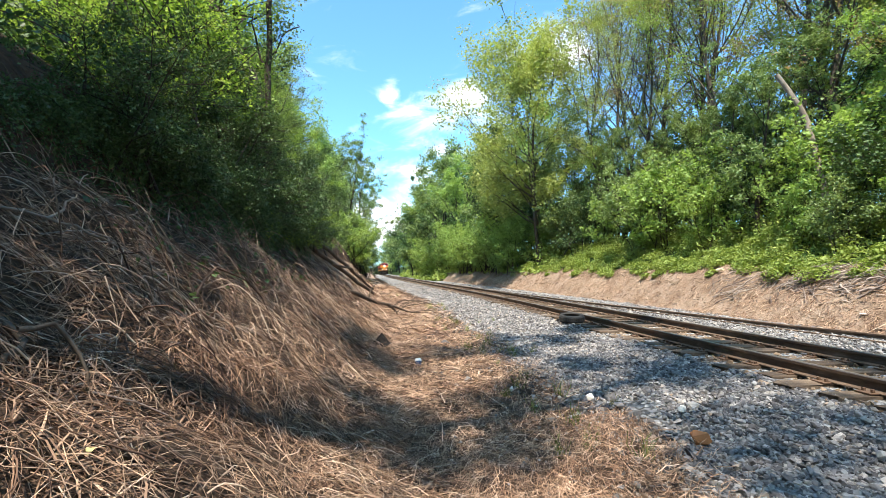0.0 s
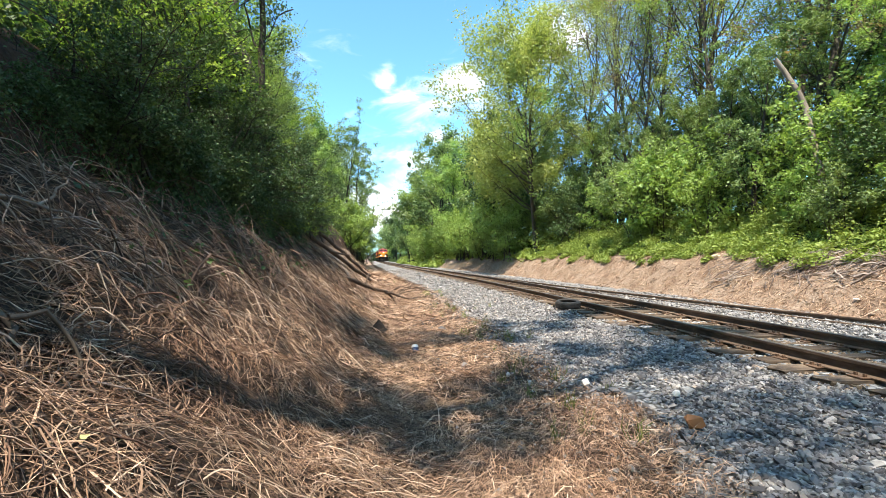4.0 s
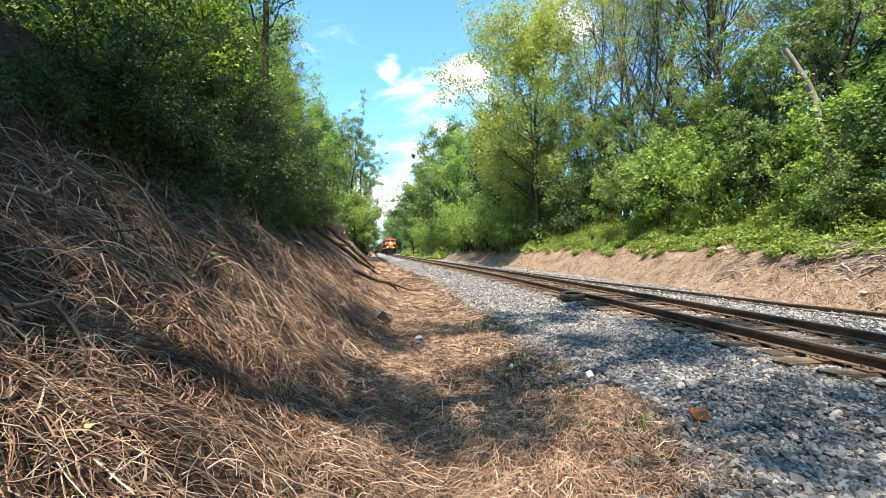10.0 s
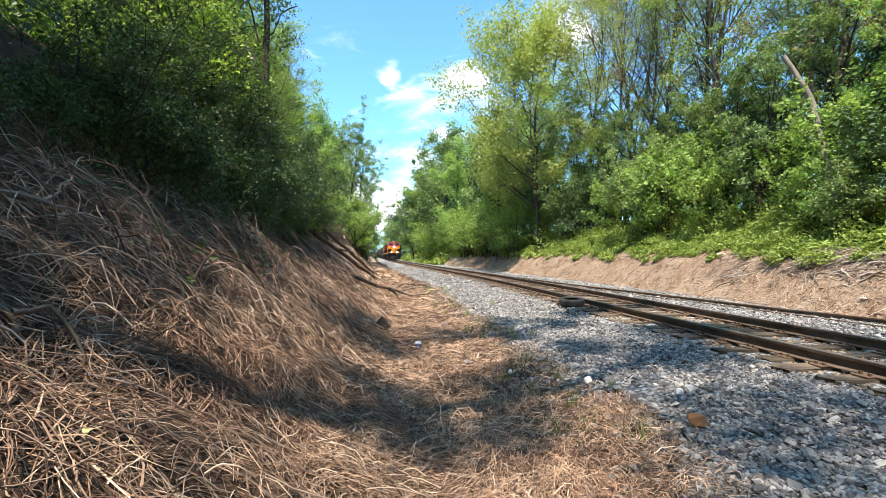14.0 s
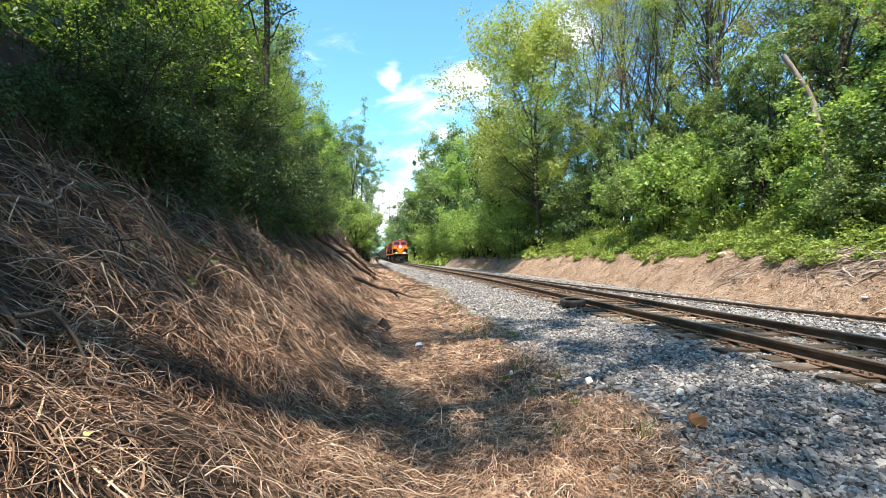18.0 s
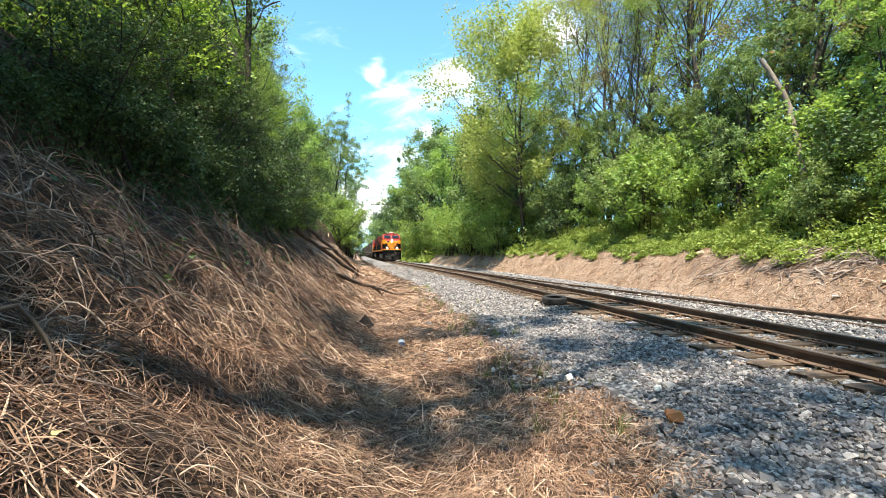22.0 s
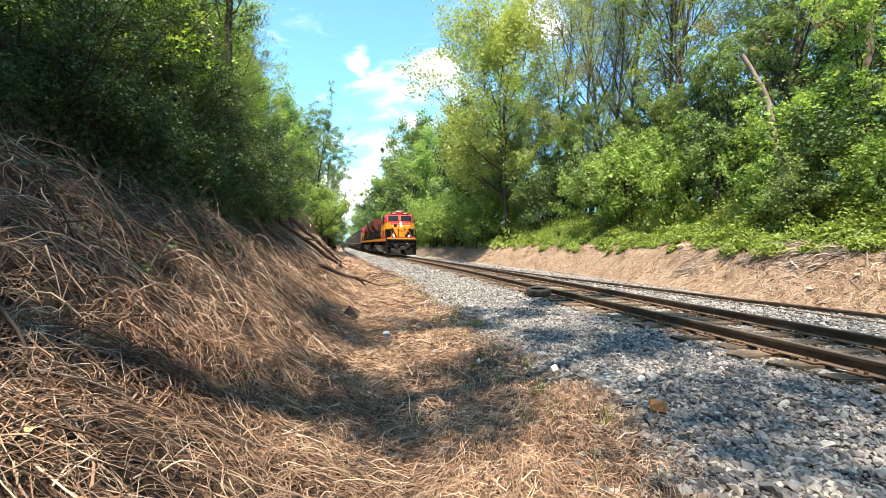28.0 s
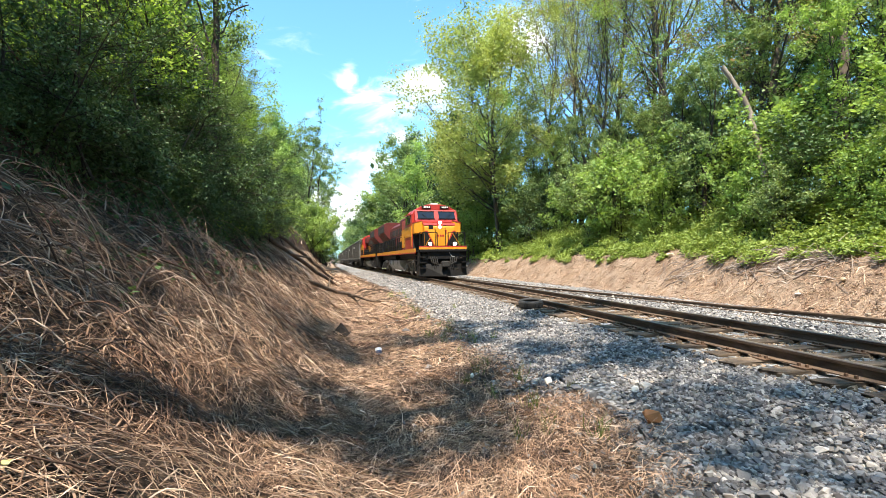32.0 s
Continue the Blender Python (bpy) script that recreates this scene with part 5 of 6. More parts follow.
    part("pole", cyl(bmesh.new(), (0, 0, -0.5), (0, 0, 33), 0.32, 0.2, 10), steel, m)
    part("crossarm", box_bm(-1.5, 1.5, -0.15, 0.15, 32.6, 33.1, bevel=0.03), steel, m)
    for k in (-1.2, 1.2):
        part("lamp_head", box_bm(k - 0.35, k + 0.35, -0.3, 0.3, 33.1, 33.5, bevel=0.05), steel, m)


build_small_things()
build_ballast()


# ---- the train ----
P_RED = mat_plain("red_engine_paint", (0.34, 0.022, 0.018), 0.42, 0, 0.45, 1.2, (0.20, 0.03, 0.025))
# darker red for the upper hood, grid housing, radiator and some doors
P_DARKRED = mat_plain("dark_red_engine_paint", (0.11, 0.016, 0.014), 0.6, 0, 0.6, 1.2, (0.035, 0.02, 0.018), 0.25)
P_YELLOW = mat_plain("yellow_engine_paint", (0.56, 0.225, 0.012), 0.42, 0, 0.4, 1.2, (0.40, 0.17, 0.03))
P_BLACK = mat_plain("black_engine_paint", (0.006, 0.006, 0.007), 0.7, 0, 0.5, 1.5, (0.018, 0.016, 0.014), 0.15)
P_STEEL = mat_plain("dusty_grey_steel", (0.36, 0.34, 0.315), 0.7, 0.1, 0.6, 2.0, (0.07, 0.06, 0.05))
P_TRUCK = mat_plain("sooty_cast_steel", (0.12, 0.11, 0.10), 0.8, 0.1, 0.6, 3.0, (0.14, 0.11, 0.085))
P_WHEEL = mat_plain("worn_wheel_steel", (0.13, 0.11, 0.095), 0.5, 0.5, 0.5, 4.0)
P_GRILLE = mat_plain("dark_grille", (0.02, 0.018, 0.017), 0.8, 0, 0.4, 8.0)
P_HOPPER = mat_plain("grey_hopper_paint", (0.12, 0.117, 0.113), 0.9, 0, 0.6, 0.8, (0.045, 0.04, 0.035), 0.1)
P_HOPRIB = mat_plain("sooty_ribs", (0.035, 0.034, 0.033), 0.9, 0, 0.6, 1.2, (0.04, 0.037, 0.033), 0.2)
P_WHITE = mat_plain("off_white_paint", (0.72, 0.70, 0.66), 0.5, 0, 0.3)
P_GLOW = mat_glow("lit_headlamp", (1.0, 0.96, 0.88), 14.0)


def mat_windscreen():
    k = Nodes("tinted_windscreen")
    return k.done((0.008, 0.012, 0.02), 0.12, 0.0, 0.35)


P_GLASS = mat_windscreen()


def bars(bm, x0, x1, z0, z1, y, n, gap=0.35, axis="x", t=0.006):
    """Upright bars that stand for lettering."""
    w = (x1 - x0) / n
    for i in range(n):
        a, b = x0 + i * w, x0 + i * w + w * (1 - gap)
        if axis == "x":
            box(bm, a, b, y - t, y + t, z0, z1)
        else:
            box(bm, y - t, y + t, a, b, z0, z1)
    return bm


def wheelset_mesh(r):
    bm = bmesh.new()
    for s in (-1, 1):
        cyl(bm, (s * 0.68, 0, 0), (s * 0.815, 0, 0), r, n=28)
        cyl(bm, (s * 0.66, 0, 0), (s * 0.69, 0, 0), r + 0.028, n=28)
        cyl(bm, (s * 0.81, 0, 0), (s * 0.85, 0, 0), r * 0.35, n=14)
        for k in range(5):
            a = k * 2 * math.pi / 5
            box(bm, s * 0.83 - 0.012, s * 0.83 + 0.012, r * 0.58 * math.cos(a) - 0.05, r * 0.58 * math.cos(a) + 0.05, r * 0.58 * math.sin(a) - 0.05, r * 0.58 * math.sin(a) + 0.05)
    cyl(bm, (-0.8, 0, 0), (0.8, 0, 0), 0.09, n=10)
    me = bpy.data.meshes.new("wheelset")
    bm.to_mesh(me)
    bm.free()
    me.materials.append(P_WHEEL)
    return me


def engine_truck(parent, y, wheel):
    bm = bmesh.new()
    for s in (-1, 1):
        side = [(-2.75, 0.52), (-2.5, 0.40), (-2.2, 0.62), (-1.4, 0.62), (-1.1, 0.40), (1.1, 0.40), (1.4, 0.62), (2.2, 0.62), (2.5, 0.40), (2.75, 0.52), (2.75, 0.82), (2.2, 0.98), (-2.2, 0.98), (-2.75, 0.82)]
        prism(bm, side, "x", s * 1.02 - 0.07, s * 1.02 + 0.07, 0.015)
    box(bm, -1.0, 1.0, -1.25, -0.85, 0.5, 0.95, 0.03)
    box(bm, -1.0, 1.0, 0.85, 1.25, 0.5, 0.95, 0.03)
    t = part("truck", bm, P_TRUCK, parent, "soot-grey cast steel truck frame")
    t.matrix_basis = pose(0, y, 0)
    jm = bmesh.new()
    box(jm, -0.09, 0.09, -0.2, 0.2, -0.2, 0.2, 0.04)
    cyl(jm, (-0.14, 0, 0), (0.14, 0, 0), 0.13, n=14)
    box(jm, -0.05, 0.05, -0.12, 0.12, 0.2, 0.42)
    jme = bpy.data.meshes.new("journal_box")
    jm.to_mesh(jme)
    jm.free()
    jme.materials.append(P_TRUCK)
    sm = bmesh.new()
    for k in range(5):
        cyl(sm, (0, 0, k * 0.07), (0, 0, k * 0.07 + 0.035), 0.11, n=12)
    cyl(sm, (0, 0, 0), (0, 0, 0.34), 0.07, n=10)
    sme = bpy.data.meshes.new("spring")
    sm.to_mesh(sme)
    sm.free()
    sme.materials.append(P_TRUCK)
    wheels = []
    for a in (-1.95, 0.0, 1.95):
        wheels.append((part_me("wheelset", wheel, t, pose(0, a, 0.52), "bright-rimmed steel wheels on one axle"), (0, a, 0.52)))
        for s in (-1, 1):
            part_me("journal_box", jme, t, pose(s * 1.12, a, 0.53))
    for s in (-1, 1):
        for a in (-0.98, 0.98):
            part_me("spring", sme, t, pose(s * 1.12, a, 0.55))
        bc = bmesh.new()
        cyl(bc, (s * 1.16, 0.4, 1.02), (s * 1.16, 0.95, 1.02), 0.12, n=12)
        part("brake_cylinder", bc, P_STEEL, t)
    return t, wheels


def locomotive(label):
    """Wide-cab diesel-electric road engine, its front towards +y, rail tops at z = 0."""
    e = thing("locomotive", label, "locomotive", "locomotives of the train")
    wheels = []
    wm = wheelset_mesh(0.52)
    for y in (6.6, -6.6):
        wheels += engine_truck(e, y, wm)[1]
    # underframe, deck edge with its stripe
    bm = box_bm(-1.0, 1.0, -10.6, 10.6, 1.15, 1.62, bevel=0.02)
    part("underframe", bm, P_BLACK, e)
    part("walkway", box_bm(-1.53, 1.53, -10.65, 10.45, 1.62, 1.70, bevel=0.01), P_BLACK, e)
    for s in (-1, 1):
        part("sill_stripe", box_bm(s * 1.545 - 0.012, s * 1.545 + 0.012, -10.6, 9.6, 1.60, 1.84), P_YELLOW, e, "yellow sill stripe")
        part("sill_stripe", box_bm(s * 1.548 - 0.012, s * 1.548 + 0.012, -10.6, 9.6, 1.53, 1.597), P_RED, e, "red sill line")
    # fuel tank with bevelled belly, pipes and air tanks
    bm = prism(bmesh.new(), [(-1.38, 1.1), (-1.38, 0.75), (-0.95, 0.32), (0.95, 0.32), (1.38, 0.75), (1.38, 1.1)], "y", -3.0, 2.7, 0.03)
    tank = part("fuel_tank", bm, P_STEEL, e, "dusty light-grey fuel tank")
    for s in (-1, 1):
        for y in (-2.2, -0.4, 1.5):
            part("tank_strap", box_bm(s * 1.385 - 0.02, s * 1.385 + 0.02, y - 0.05, y + 0.05, 0.72, 1.12), P_TRUCK, tank)
        bm = cyl(bmesh.new(), (s * 1.2, -2.9, 1.33), (s * 1.2, 0.6, 1.33), 0.17, n=14)
        part("air_reservoir", bm, P_BLACK, e)
        part("battery_box", box_bm(s * 1.49 - 0.05, s * 1.49 + 0.02, 4.6, 7.9, 1.86, 2.62, bevel=0.02), P_BLACK, e, "black equipment box below the cab")
    # pilot, plough, steps
    bm = prism(bmesh.new(), [(-1.5, 1.62), (-1.5, 0.85), (-1.35, 0.62), (1.35, 0.62), (1.5, 0.85), (1.5, 1.62)], "y", 10.1, 10.42, 0.02)
    pilot = part("pilot", bm, P_BLACK, e, "black pilot plate")
    bm = bmesh.new()
    pts = [(-1.5, 10.42, 0.14), (0.0, 11.0, 0.12), (1.5, 10.42, 0.14), (-1.5, 10.36, 0.86), (-0.35, 10.62, 0.86), (0.35, 10.62, 0.86), (1.5, 10.36, 0.86), (0, 10.62, 0.86)]
    back = [(x, y - 0.08, z) for x, y, z in pts]
    fv, bv = [bm.verts.new(p) for p in pts], [bm.verts.new(p) for p in back]
    for q in ((0, 1, 4, 3), (1, 2, 6, 5), (1, 5, 7), (1, 7, 4)):
        bm.faces.new([fv[i] for i in q])
        bm.faces.new([bv[i] for i in reversed(q)])
    ring = [0, 1, 2, 6, 5, 7, 4, 3]
    for a, b in zip(ring, ring[1:] + ring[:1]):
        bm.faces.new((fv[a], bv[a], bv[b], fv[b]))
    bmesh.ops.recalc_face_normals(bm, faces=bm.faces[:])
    part("snow_plough", bm, P_BLACK, e, "scuffed black v-shaped plough")
    bm = bmesh.new()
    box(bm, -0.17, 0.17, 10.35, 11.0, 0.72, 0.98, 0.04)
    box(bm, -0.24, 0.24, 10.9, 11.15, 0.66, 1.04, 0.06)
    part("coupler", bm, P_GRILLE, e, "rusty knuckle coupler")
    bm = bmesh.new()
    for x in (-0.62, -0.48, 0.48, 0.62):
        cyl(bm, (x, 10.42, 1.12), (x, 10.62, 0.98), 0.03, n=8)
        cyl(bm, (x, 10.62, 0.98), (x * 0.95, 10.68, 0.6), 0.028, n=8)
    part("air_hoses", bm, P_BLACK, pilot)
    part("number_plate", bars(bmesh.new(), -0.2, 0.2, 1.42, 1.52, 10.43, 4), P_WHITE, pilot)
    bm = bmesh.new()
    cyl(bm, (-1.2, 10.55, 1.25), (-0.5, 10.6, 1.32), 0.018, n=6)
    cyl(bm, (-0.5, 10.6, 1.32), (-0.35, 10.6, 1.55), 0.018, n=6)
    part("uncoupling_lever", bm, P_STEEL, pilot)
    for s in (-1, 1):
        for yy, sg in ((10.0, 1), (-10.0, -1)):
            st = bmesh.new()
            for k in range(4):
                box(st, s * 1.36 - 0.16, s * 1.36 + 0.16, yy - 0.3 * sg - 0.28, yy - 0.3 * sg + 0.28, 0.42 + k * 0.32, 0.46 + k * 0.32)
            box(st, s * 1.36 - 0.17, s * 1.36 + 0.17, yy - 0.3 * sg - 0.32, yy - 0.3 * sg - 0.28, 0.4, 1.62)
            box(st, s * 1.36 - 0.17, s * 1.36 + 0.17, yy - 0.3 * sg + 0.28, yy - 0.3 * sg + 0.32, 0.4, 1.62)
            part("steps", st, P_BLACK, e, "black corner steps")
    # anticlimber with stripe
    part("anticlimber", box_bm(-1.45, 1.45, 10.3, 10.72, 1.60, 1.74, bevel=0.02), P_BLACK, e)
    part("front_stripe", box_bm(-1.5, 1.5, 10.44, 10.50, 1.745, 1.87, bevel=0.01), P_YELLOW, e, "yellow front sill")
    part("front_stripe", box_bm(-1.5, 1.5, 10.455, 10.49, 1.872, 1.95), P_RED, e, "red front line")
    part("rear_pilot", box_bm(-1.5, 1.5, -10.7, -10.4, 0.5, 1.62, bevel=0.02), P_BLACK, e)
    # nose
    nose = prism(bmesh.new(), [(7.9, 1.70), (9.75, 1.70), (9.82, 2.0), (9.72, 3.18), (9.5, 3.36), (7.9, 3.62)], "x", -1.0, 1.0, 0.05)
    nose = part("nose", nose, P_YELLOW, e, "yellow short nose")
    part("nose_top", prism(bmesh.new(), [(9.52, 3.375), (9.66, 3.25), (9.70, 3.27), (9.55, 3.41), (8.0, 3.66), (8.0, 3.625)], "x", -1.02, 1.02, 0.006), P_RED, nose, "red nose top")
    for s in (-1, 1):
        part("nose_panel", prism(bmesh.new(), [(s * 0.40, 1.99), (s * 1.0, 1.99), (s * 1.0, 2.86), (s * 0.84, 2.86)], "y", 9.78, 9.845), P_BLACK, nose, "black painted lower corner")
        bm = prism(bmesh.new(), [(8.0, 1.72), (9.7, 1.72), (9.7, 2.86), (8.0, 2.86)], "x", s * 1.012 - 0.01, s * 1.012 + 0.01)
        part("nose_side", bm, P_BLACK, nose)
        part("corner_trim", prism(bmesh.new(), [(s * 0.36, 1.99), (s * 0.42, 1.99), (s * 0.86, 2.86), (s * 1.0, 2.86), (s * 1.0, 2.93), (s * 0.81, 2.93)], "y", 9.79, 9.852), P_RED, nose, "red trim line round the black corner")
        st = bmesh.new()
        for k in range(3):
            box(st, s * 1.3 - 0.17, s * 1.3 + 0.17, 10.43, 10.62, 0.62 + k * 0.33, 0.66 + k * 0.33)
            box(st, s * 1.3 - 0.17, s * 1.3 + 0.17, 10.622, 10.634, 0.60 + k * 0.33, 0.665 + k * 0.33)
        part("front_step", st, P_BLACK, pilot, "black footboards")
        hb = bmesh.new()
        for k in range(4):
            x = s * (0.42 + 0.13 * k)
            cyl(hb, (x, 10.43, 1.36), (x + s * 0.02, 10.60, 1.26), 0.035, n=8)
            cyl(hb, (x + s * 0.02, 10.60, 1.26), (x - s * 0.05, 10.66, 0.80 + 0.06 * k), 0.032, n=8)
            cyl(hb, (x - s * 0.05, 10.66, 0.80 + 0.06 * k), (x - s * 0.12, 10.62, 0.74 + 0.06 * k), 0.045, n=8)
        part("hose_bundle", hb, P_GRILLE, pilot, "dusty rubber hoses")
        cb = bmesh.new()
        box(cb, s * 1.12 - 0.16, s * 1.12 + 0.16, 10.43, 10.5, 1.12, 1.5, 0.015)
        part("receptacle_box", cb, P_GRILLE, pilot)
        # cheek: the full-width cab front either side of the nose
        bm = prism(bmesh.new(), [(s * 0.98, 2.78), (s * 1.52, 2.78), (s * 1.52, 3.45), (s * 0.98, 3.58)], "y", 8.3, 9.2, 0.03)
        part("cab_cheek", bm, P_YELLOW, e, "yellow cab cheek")
        part("cheek_top", prism(bmesh.new(), [(s * 0.99, 3.585), (s * 1.53, 3.455), (s * 1.53, 3.51), (s * 0.99, 3.65)], "y", 8.32, 9.22), P_RED, e)
        part("cab_recess", box_bm(s * 1.25 - 0.24, s * 1.25 + 0.24, 8.2, 8.6, 1.72, 2.77), P_GRILLE, e)
        lamp = part("ditch_light", cyl(bmesh.new(), (s * 0.78, 9.8, 2.08), (s * 0.78, 10.35, 2.08), 0.12, n=18), P_BLACK, e)
        part("lens", cyl(bmesh.new(), (s * 0.78, 10.35, 2.08), (s * 0.78, 10.37, 2.08), 0.10, n=18), P_GLOW, lamp, "lit white ditch light")
        part("lamp_bracket", box_bm(s * 0.78 - 0.05, s * 0.78 + 0.05, 10.0, 10.2, 1.72, 1.95), P_BLACK, lamp)
    part("nose_door", box_bm(-0.30, 0.30, 9.8, 9.835, 1.98, 3.05, bevel=0.01), P_YELLOW, nose)
    part("door_seam", box_bm(-0.34, -0.31, 9.79, 9.842, 1.98, 3.08), P_BLACK, nose)
    part("door_seam", box_bm(0.31, 0.34, 9.79, 9.842, 1.98, 3.08), P_BLACK, nose)
    part("emblem", bars(bmesh.new(), -0.42, 0.42, 2.80, 2.98, 9.80, 4, 0.45), P_RED, nose, "red emblem on the nose")
    part("emblem_wing", bars(bmesh.new(), -0.24, 0.24, 2.55, 2.68, 9.846, 3, 0.3), P_RED, nose)
    part("recess_panel", box_bm(0.42, 0.72, 9.70, 9.745, 3.02, 3.30, bevel=0.01), P_BLACK, nose, "dark recessed panel")
    hl = part("headlight", box_bm(-0.15, 0.15, 9.55, 9.76, 3.0, 3.58, bevel=0.04), P_RED, nose)
    for z in (3.16, 3.42):
        part("lens", cyl(bmesh.new(), (0, 9.76, z), (0, 9.78, z), 0.095, n=18), P_GLOW, hl, "lit twin headlight")
    # cab
    cab = prism(bmesh.new(), [(-1.52, 1.72), (1.52, 1.72), (1.54, 3.6), (1.48, 4.1), (1.28, 4.4), (0.9, 4.6), (0.4, 4.72), (-0.4, 4.72), (-0.9, 4.6), (-1.28, 4.4), (-1.48, 4.1), (-1.54, 3.6)], "y", 5.9, 8.55, 0.03)
    cab = part("cab", cab, P_RED, e, "red cab shell")
    part("cab_front", prism(bmesh.new(), [(8.5, 3.5), (9.02, 3.5), (8.98, 3.66), (8.70, 4.32), (8.5, 4.36)], "x", -1.40, 1.40, 0.04), P_RED, e, "red raked cab front")
    for s in (-1, 1):
        part("cab_side", box_bm(s * 1.545 - 0.012, s * 1.545 + 0.012, 5.95, 8.5, 2.63, 3.3), P_YELLOW, cab, "yellow cab side")
        w = prism(bmesh.new(), [(8.94, 3.76), (8.975, 3.76), (8.785, 4.2), (8.75, 4.2)], "x", s * 0.69 - 0.54, s * 0.69 + 0.54, 0.012)
        w = part("windscreen", w, P_GLASS, cab, "dark windscreen")
        for za, zb, ya in ((3.715, 3.755, 8.985), (4.205, 4.24, 8.785)):
            part("gasket", box_bm(s * 0.69 - 0.57, s * 0.69 + 0.57, ya - 0.04, ya + 0.012, za, zb), P_BLACK, w)
        part("wiper", cyl(bmesh.new(), (s * 0.5, 9.02, 3.66), (s * 0.95, 8.88, 4.05), 0.012, n=5), P_BLACK, w)
        nb = part("number_board", box_bm(s * 0.60 - 0.29, s * 0.60 + 0.29, 8.5, 8.68, 4.43, 4.61, bevel=0.02), P_BLACK, cab, "black number board")
        part("digits", bars(bmesh.new(), s * 0.60 - 0.22, s * 0.60 + 0.22, 4.47, 4.57, 8.685, 4), P_WHITE, nb)
        for ya, yb in ((6.25, 6.95), (7.1, 7.95)):
            part("side_window", box_bm(s * 1.515 - 0.03, s * 1.515 + 0.035, ya, yb, 3.48, 4.08, bevel=0.01), P_GLASS, cab, "dark sliding side window")
        part("sunshade", prism(bmesh.new(), [(s * 1.48, 4.14), (s * 1.72, 4.08), (s * 1.73, 4.10), (s * 1.48, 4.18)], "y", 6.2, 8.0), P_RED, cab)
        part("mirror", box_bm(s * 1.66 - 0.05, s * 1.66 + 0.05, 8.2, 8.24, 3.5, 3.85, bevel=0.01), P_BLACK, cab)
        part("grab_rail", cyl(bmesh.new(), (s * 1.57, 8.42, 2.0), (s * 1.57, 8.42, 3.4), 0.018, n=6), P_YELLOW, cab)
    bm = bmesh.new()
    for k, x in enumerate((-0.14, 0.0, 0.14)):
        cyl(bm, (x, 7.2, 4.78), (x, 7.55 + 0.1 * k, 4.78), 0.035, 0.08, n=10)
    box(bm, -0.2, 0.2, 7.1, 7.25, 4.68, 4.8)
    part("horn", bm, P_STEEL, cab)
    part("roof_unit", box_bm(-0.24, 0.24, 7.9, 8.4, 4.66, 4.80, bevel=0.03), P_WHITE, cab, "white roof unit")
    part("roof_antenna", box_bm(-0.35, 0.35, 6.3, 6.8, 4.68, 4.76, bevel=0.03), P_WHITE, cab)
    # long hood in three painted bands
    part("hood", box_bm(-0.92, 0.92, -5.1, 5.9, 1.70, 2.25), P_BLACK, e, "black lower hood band")
    part("hood_middle", box_bm(-0.93, 0.93, -5.1, 5.88, 2.252, 3.10), P_GRILLE, e, "dark hood side")
    part("hood_top", prism(bmesh.new(), [(-0.94, 3.102), (0.94, 3.102), (0.94, 3.95), (0.7, 4.2), (-0.7, 4.2), (-0.94, 3.95)], "y", -5.1, 5.86, 0.02), P_DARKRED, e, "dark red upper hood")
    for s in (-1, 1):
        y = 5.2
        while y > -4.6:
            part("hood_door", box_bm(s * 0.94 - 0.012, s * 0.94 + 0.014, y - 0.72, y, 2.3, 3.04, bevel=0.008), P_YELLOW if y > 0.8 else (P_DARKRED if y > -1.5 else P_BLACK), e)
            part("door_louvre", box_bm(s * 0.952 - 0.01, s * 0.952 + 0.012, y - 0.60, y - 0.12, 3.2, 3.7, bevel=0.006), P_GRILLE, e)
            y -= 0.8
        part("blower_duct", box_bm(s * 1.2 - 0.28, s * 1.2 + 0.28, 2.2, 4.4, 1.72, 2.5, bevel=0.04), P_BLACK, e)
        part("inverter_cabinet", box_bm(s * 1.22 - 0.29, s * 1.22 + 0.29, 4.5, 5.85, 1.72, 3.9, bevel=0.03), P_RED, e, "red cabinet behind the cab")
        part("cabinet_panel", box_bm(s * 1.515 - 0.01, s * 1.515 + 0.012, 4.52, 5.83, 2.0, 3.25), P_YELLOW, e)
    part("brake_grid_housing", prism(bmesh.new(), [(-1.3, 3.5), (1.3, 3.5), (1.3, 4.12), (1.1, 4.28), (-1.1, 4.28), (-1.3, 4.12)], "y", 2.6, 4.6, 0.03), P_DARKRED, e)
    part("exhaust_stack", box_bm(-0.35, 0.35, -1.4, -0.4, 4.2, 4.5, bevel=0.03), P_BLACK, e)
    # radiator with its flared wings
    part("radiator_base", box_bm(-1.0, 1.0, -9.7, -5.1, 1.70, 3.0, bevel=0.02), P_BLACK, e)
    rad = part("radiator", prism(bmesh.new(), [(-1.0, 3.0), (1.0, 3.0), (1.5, 3.6), (1.53, 4.45), (1.3, 4.6), (-1.3, 4.6), (-1.53, 4.45), (-1.5, 3.6)], "y", -9.7, -5.0, 0.03), P_DARKRED, e, "dark red flared radiator wings")
    for s in (-1, 1):
        part("radiator_grille", box_bm(s * 1.53 - 0.012, s * 1.53 + 0.012, -9.4, -5.3, 3.72, 4.3), P_GRILLE, rad)
        part("lower_grille", box_bm(s * 1.012 - 0.012, s * 1.012 + 0.012, -9.4, -5.4, 2.0, 2.85), P_GRILLE, e)
    part("rear_light", box_bm(-0.16, 0.16, -9.82, -9.7, 3.4, 3.75, bevel=0.03), P_BLACK, e)
    # handrails
    rail = bmesh.new()
    cyl(rail, (0, -9.9, 0), (0, 5.9, 0), 0.022, n=6)
    rme = bpy.data.meshes.new("handrail")
    rail.to_mesh(rme)
    rail.free()
    rme.materials.append(P_BLACK)
    post = bmesh.new()
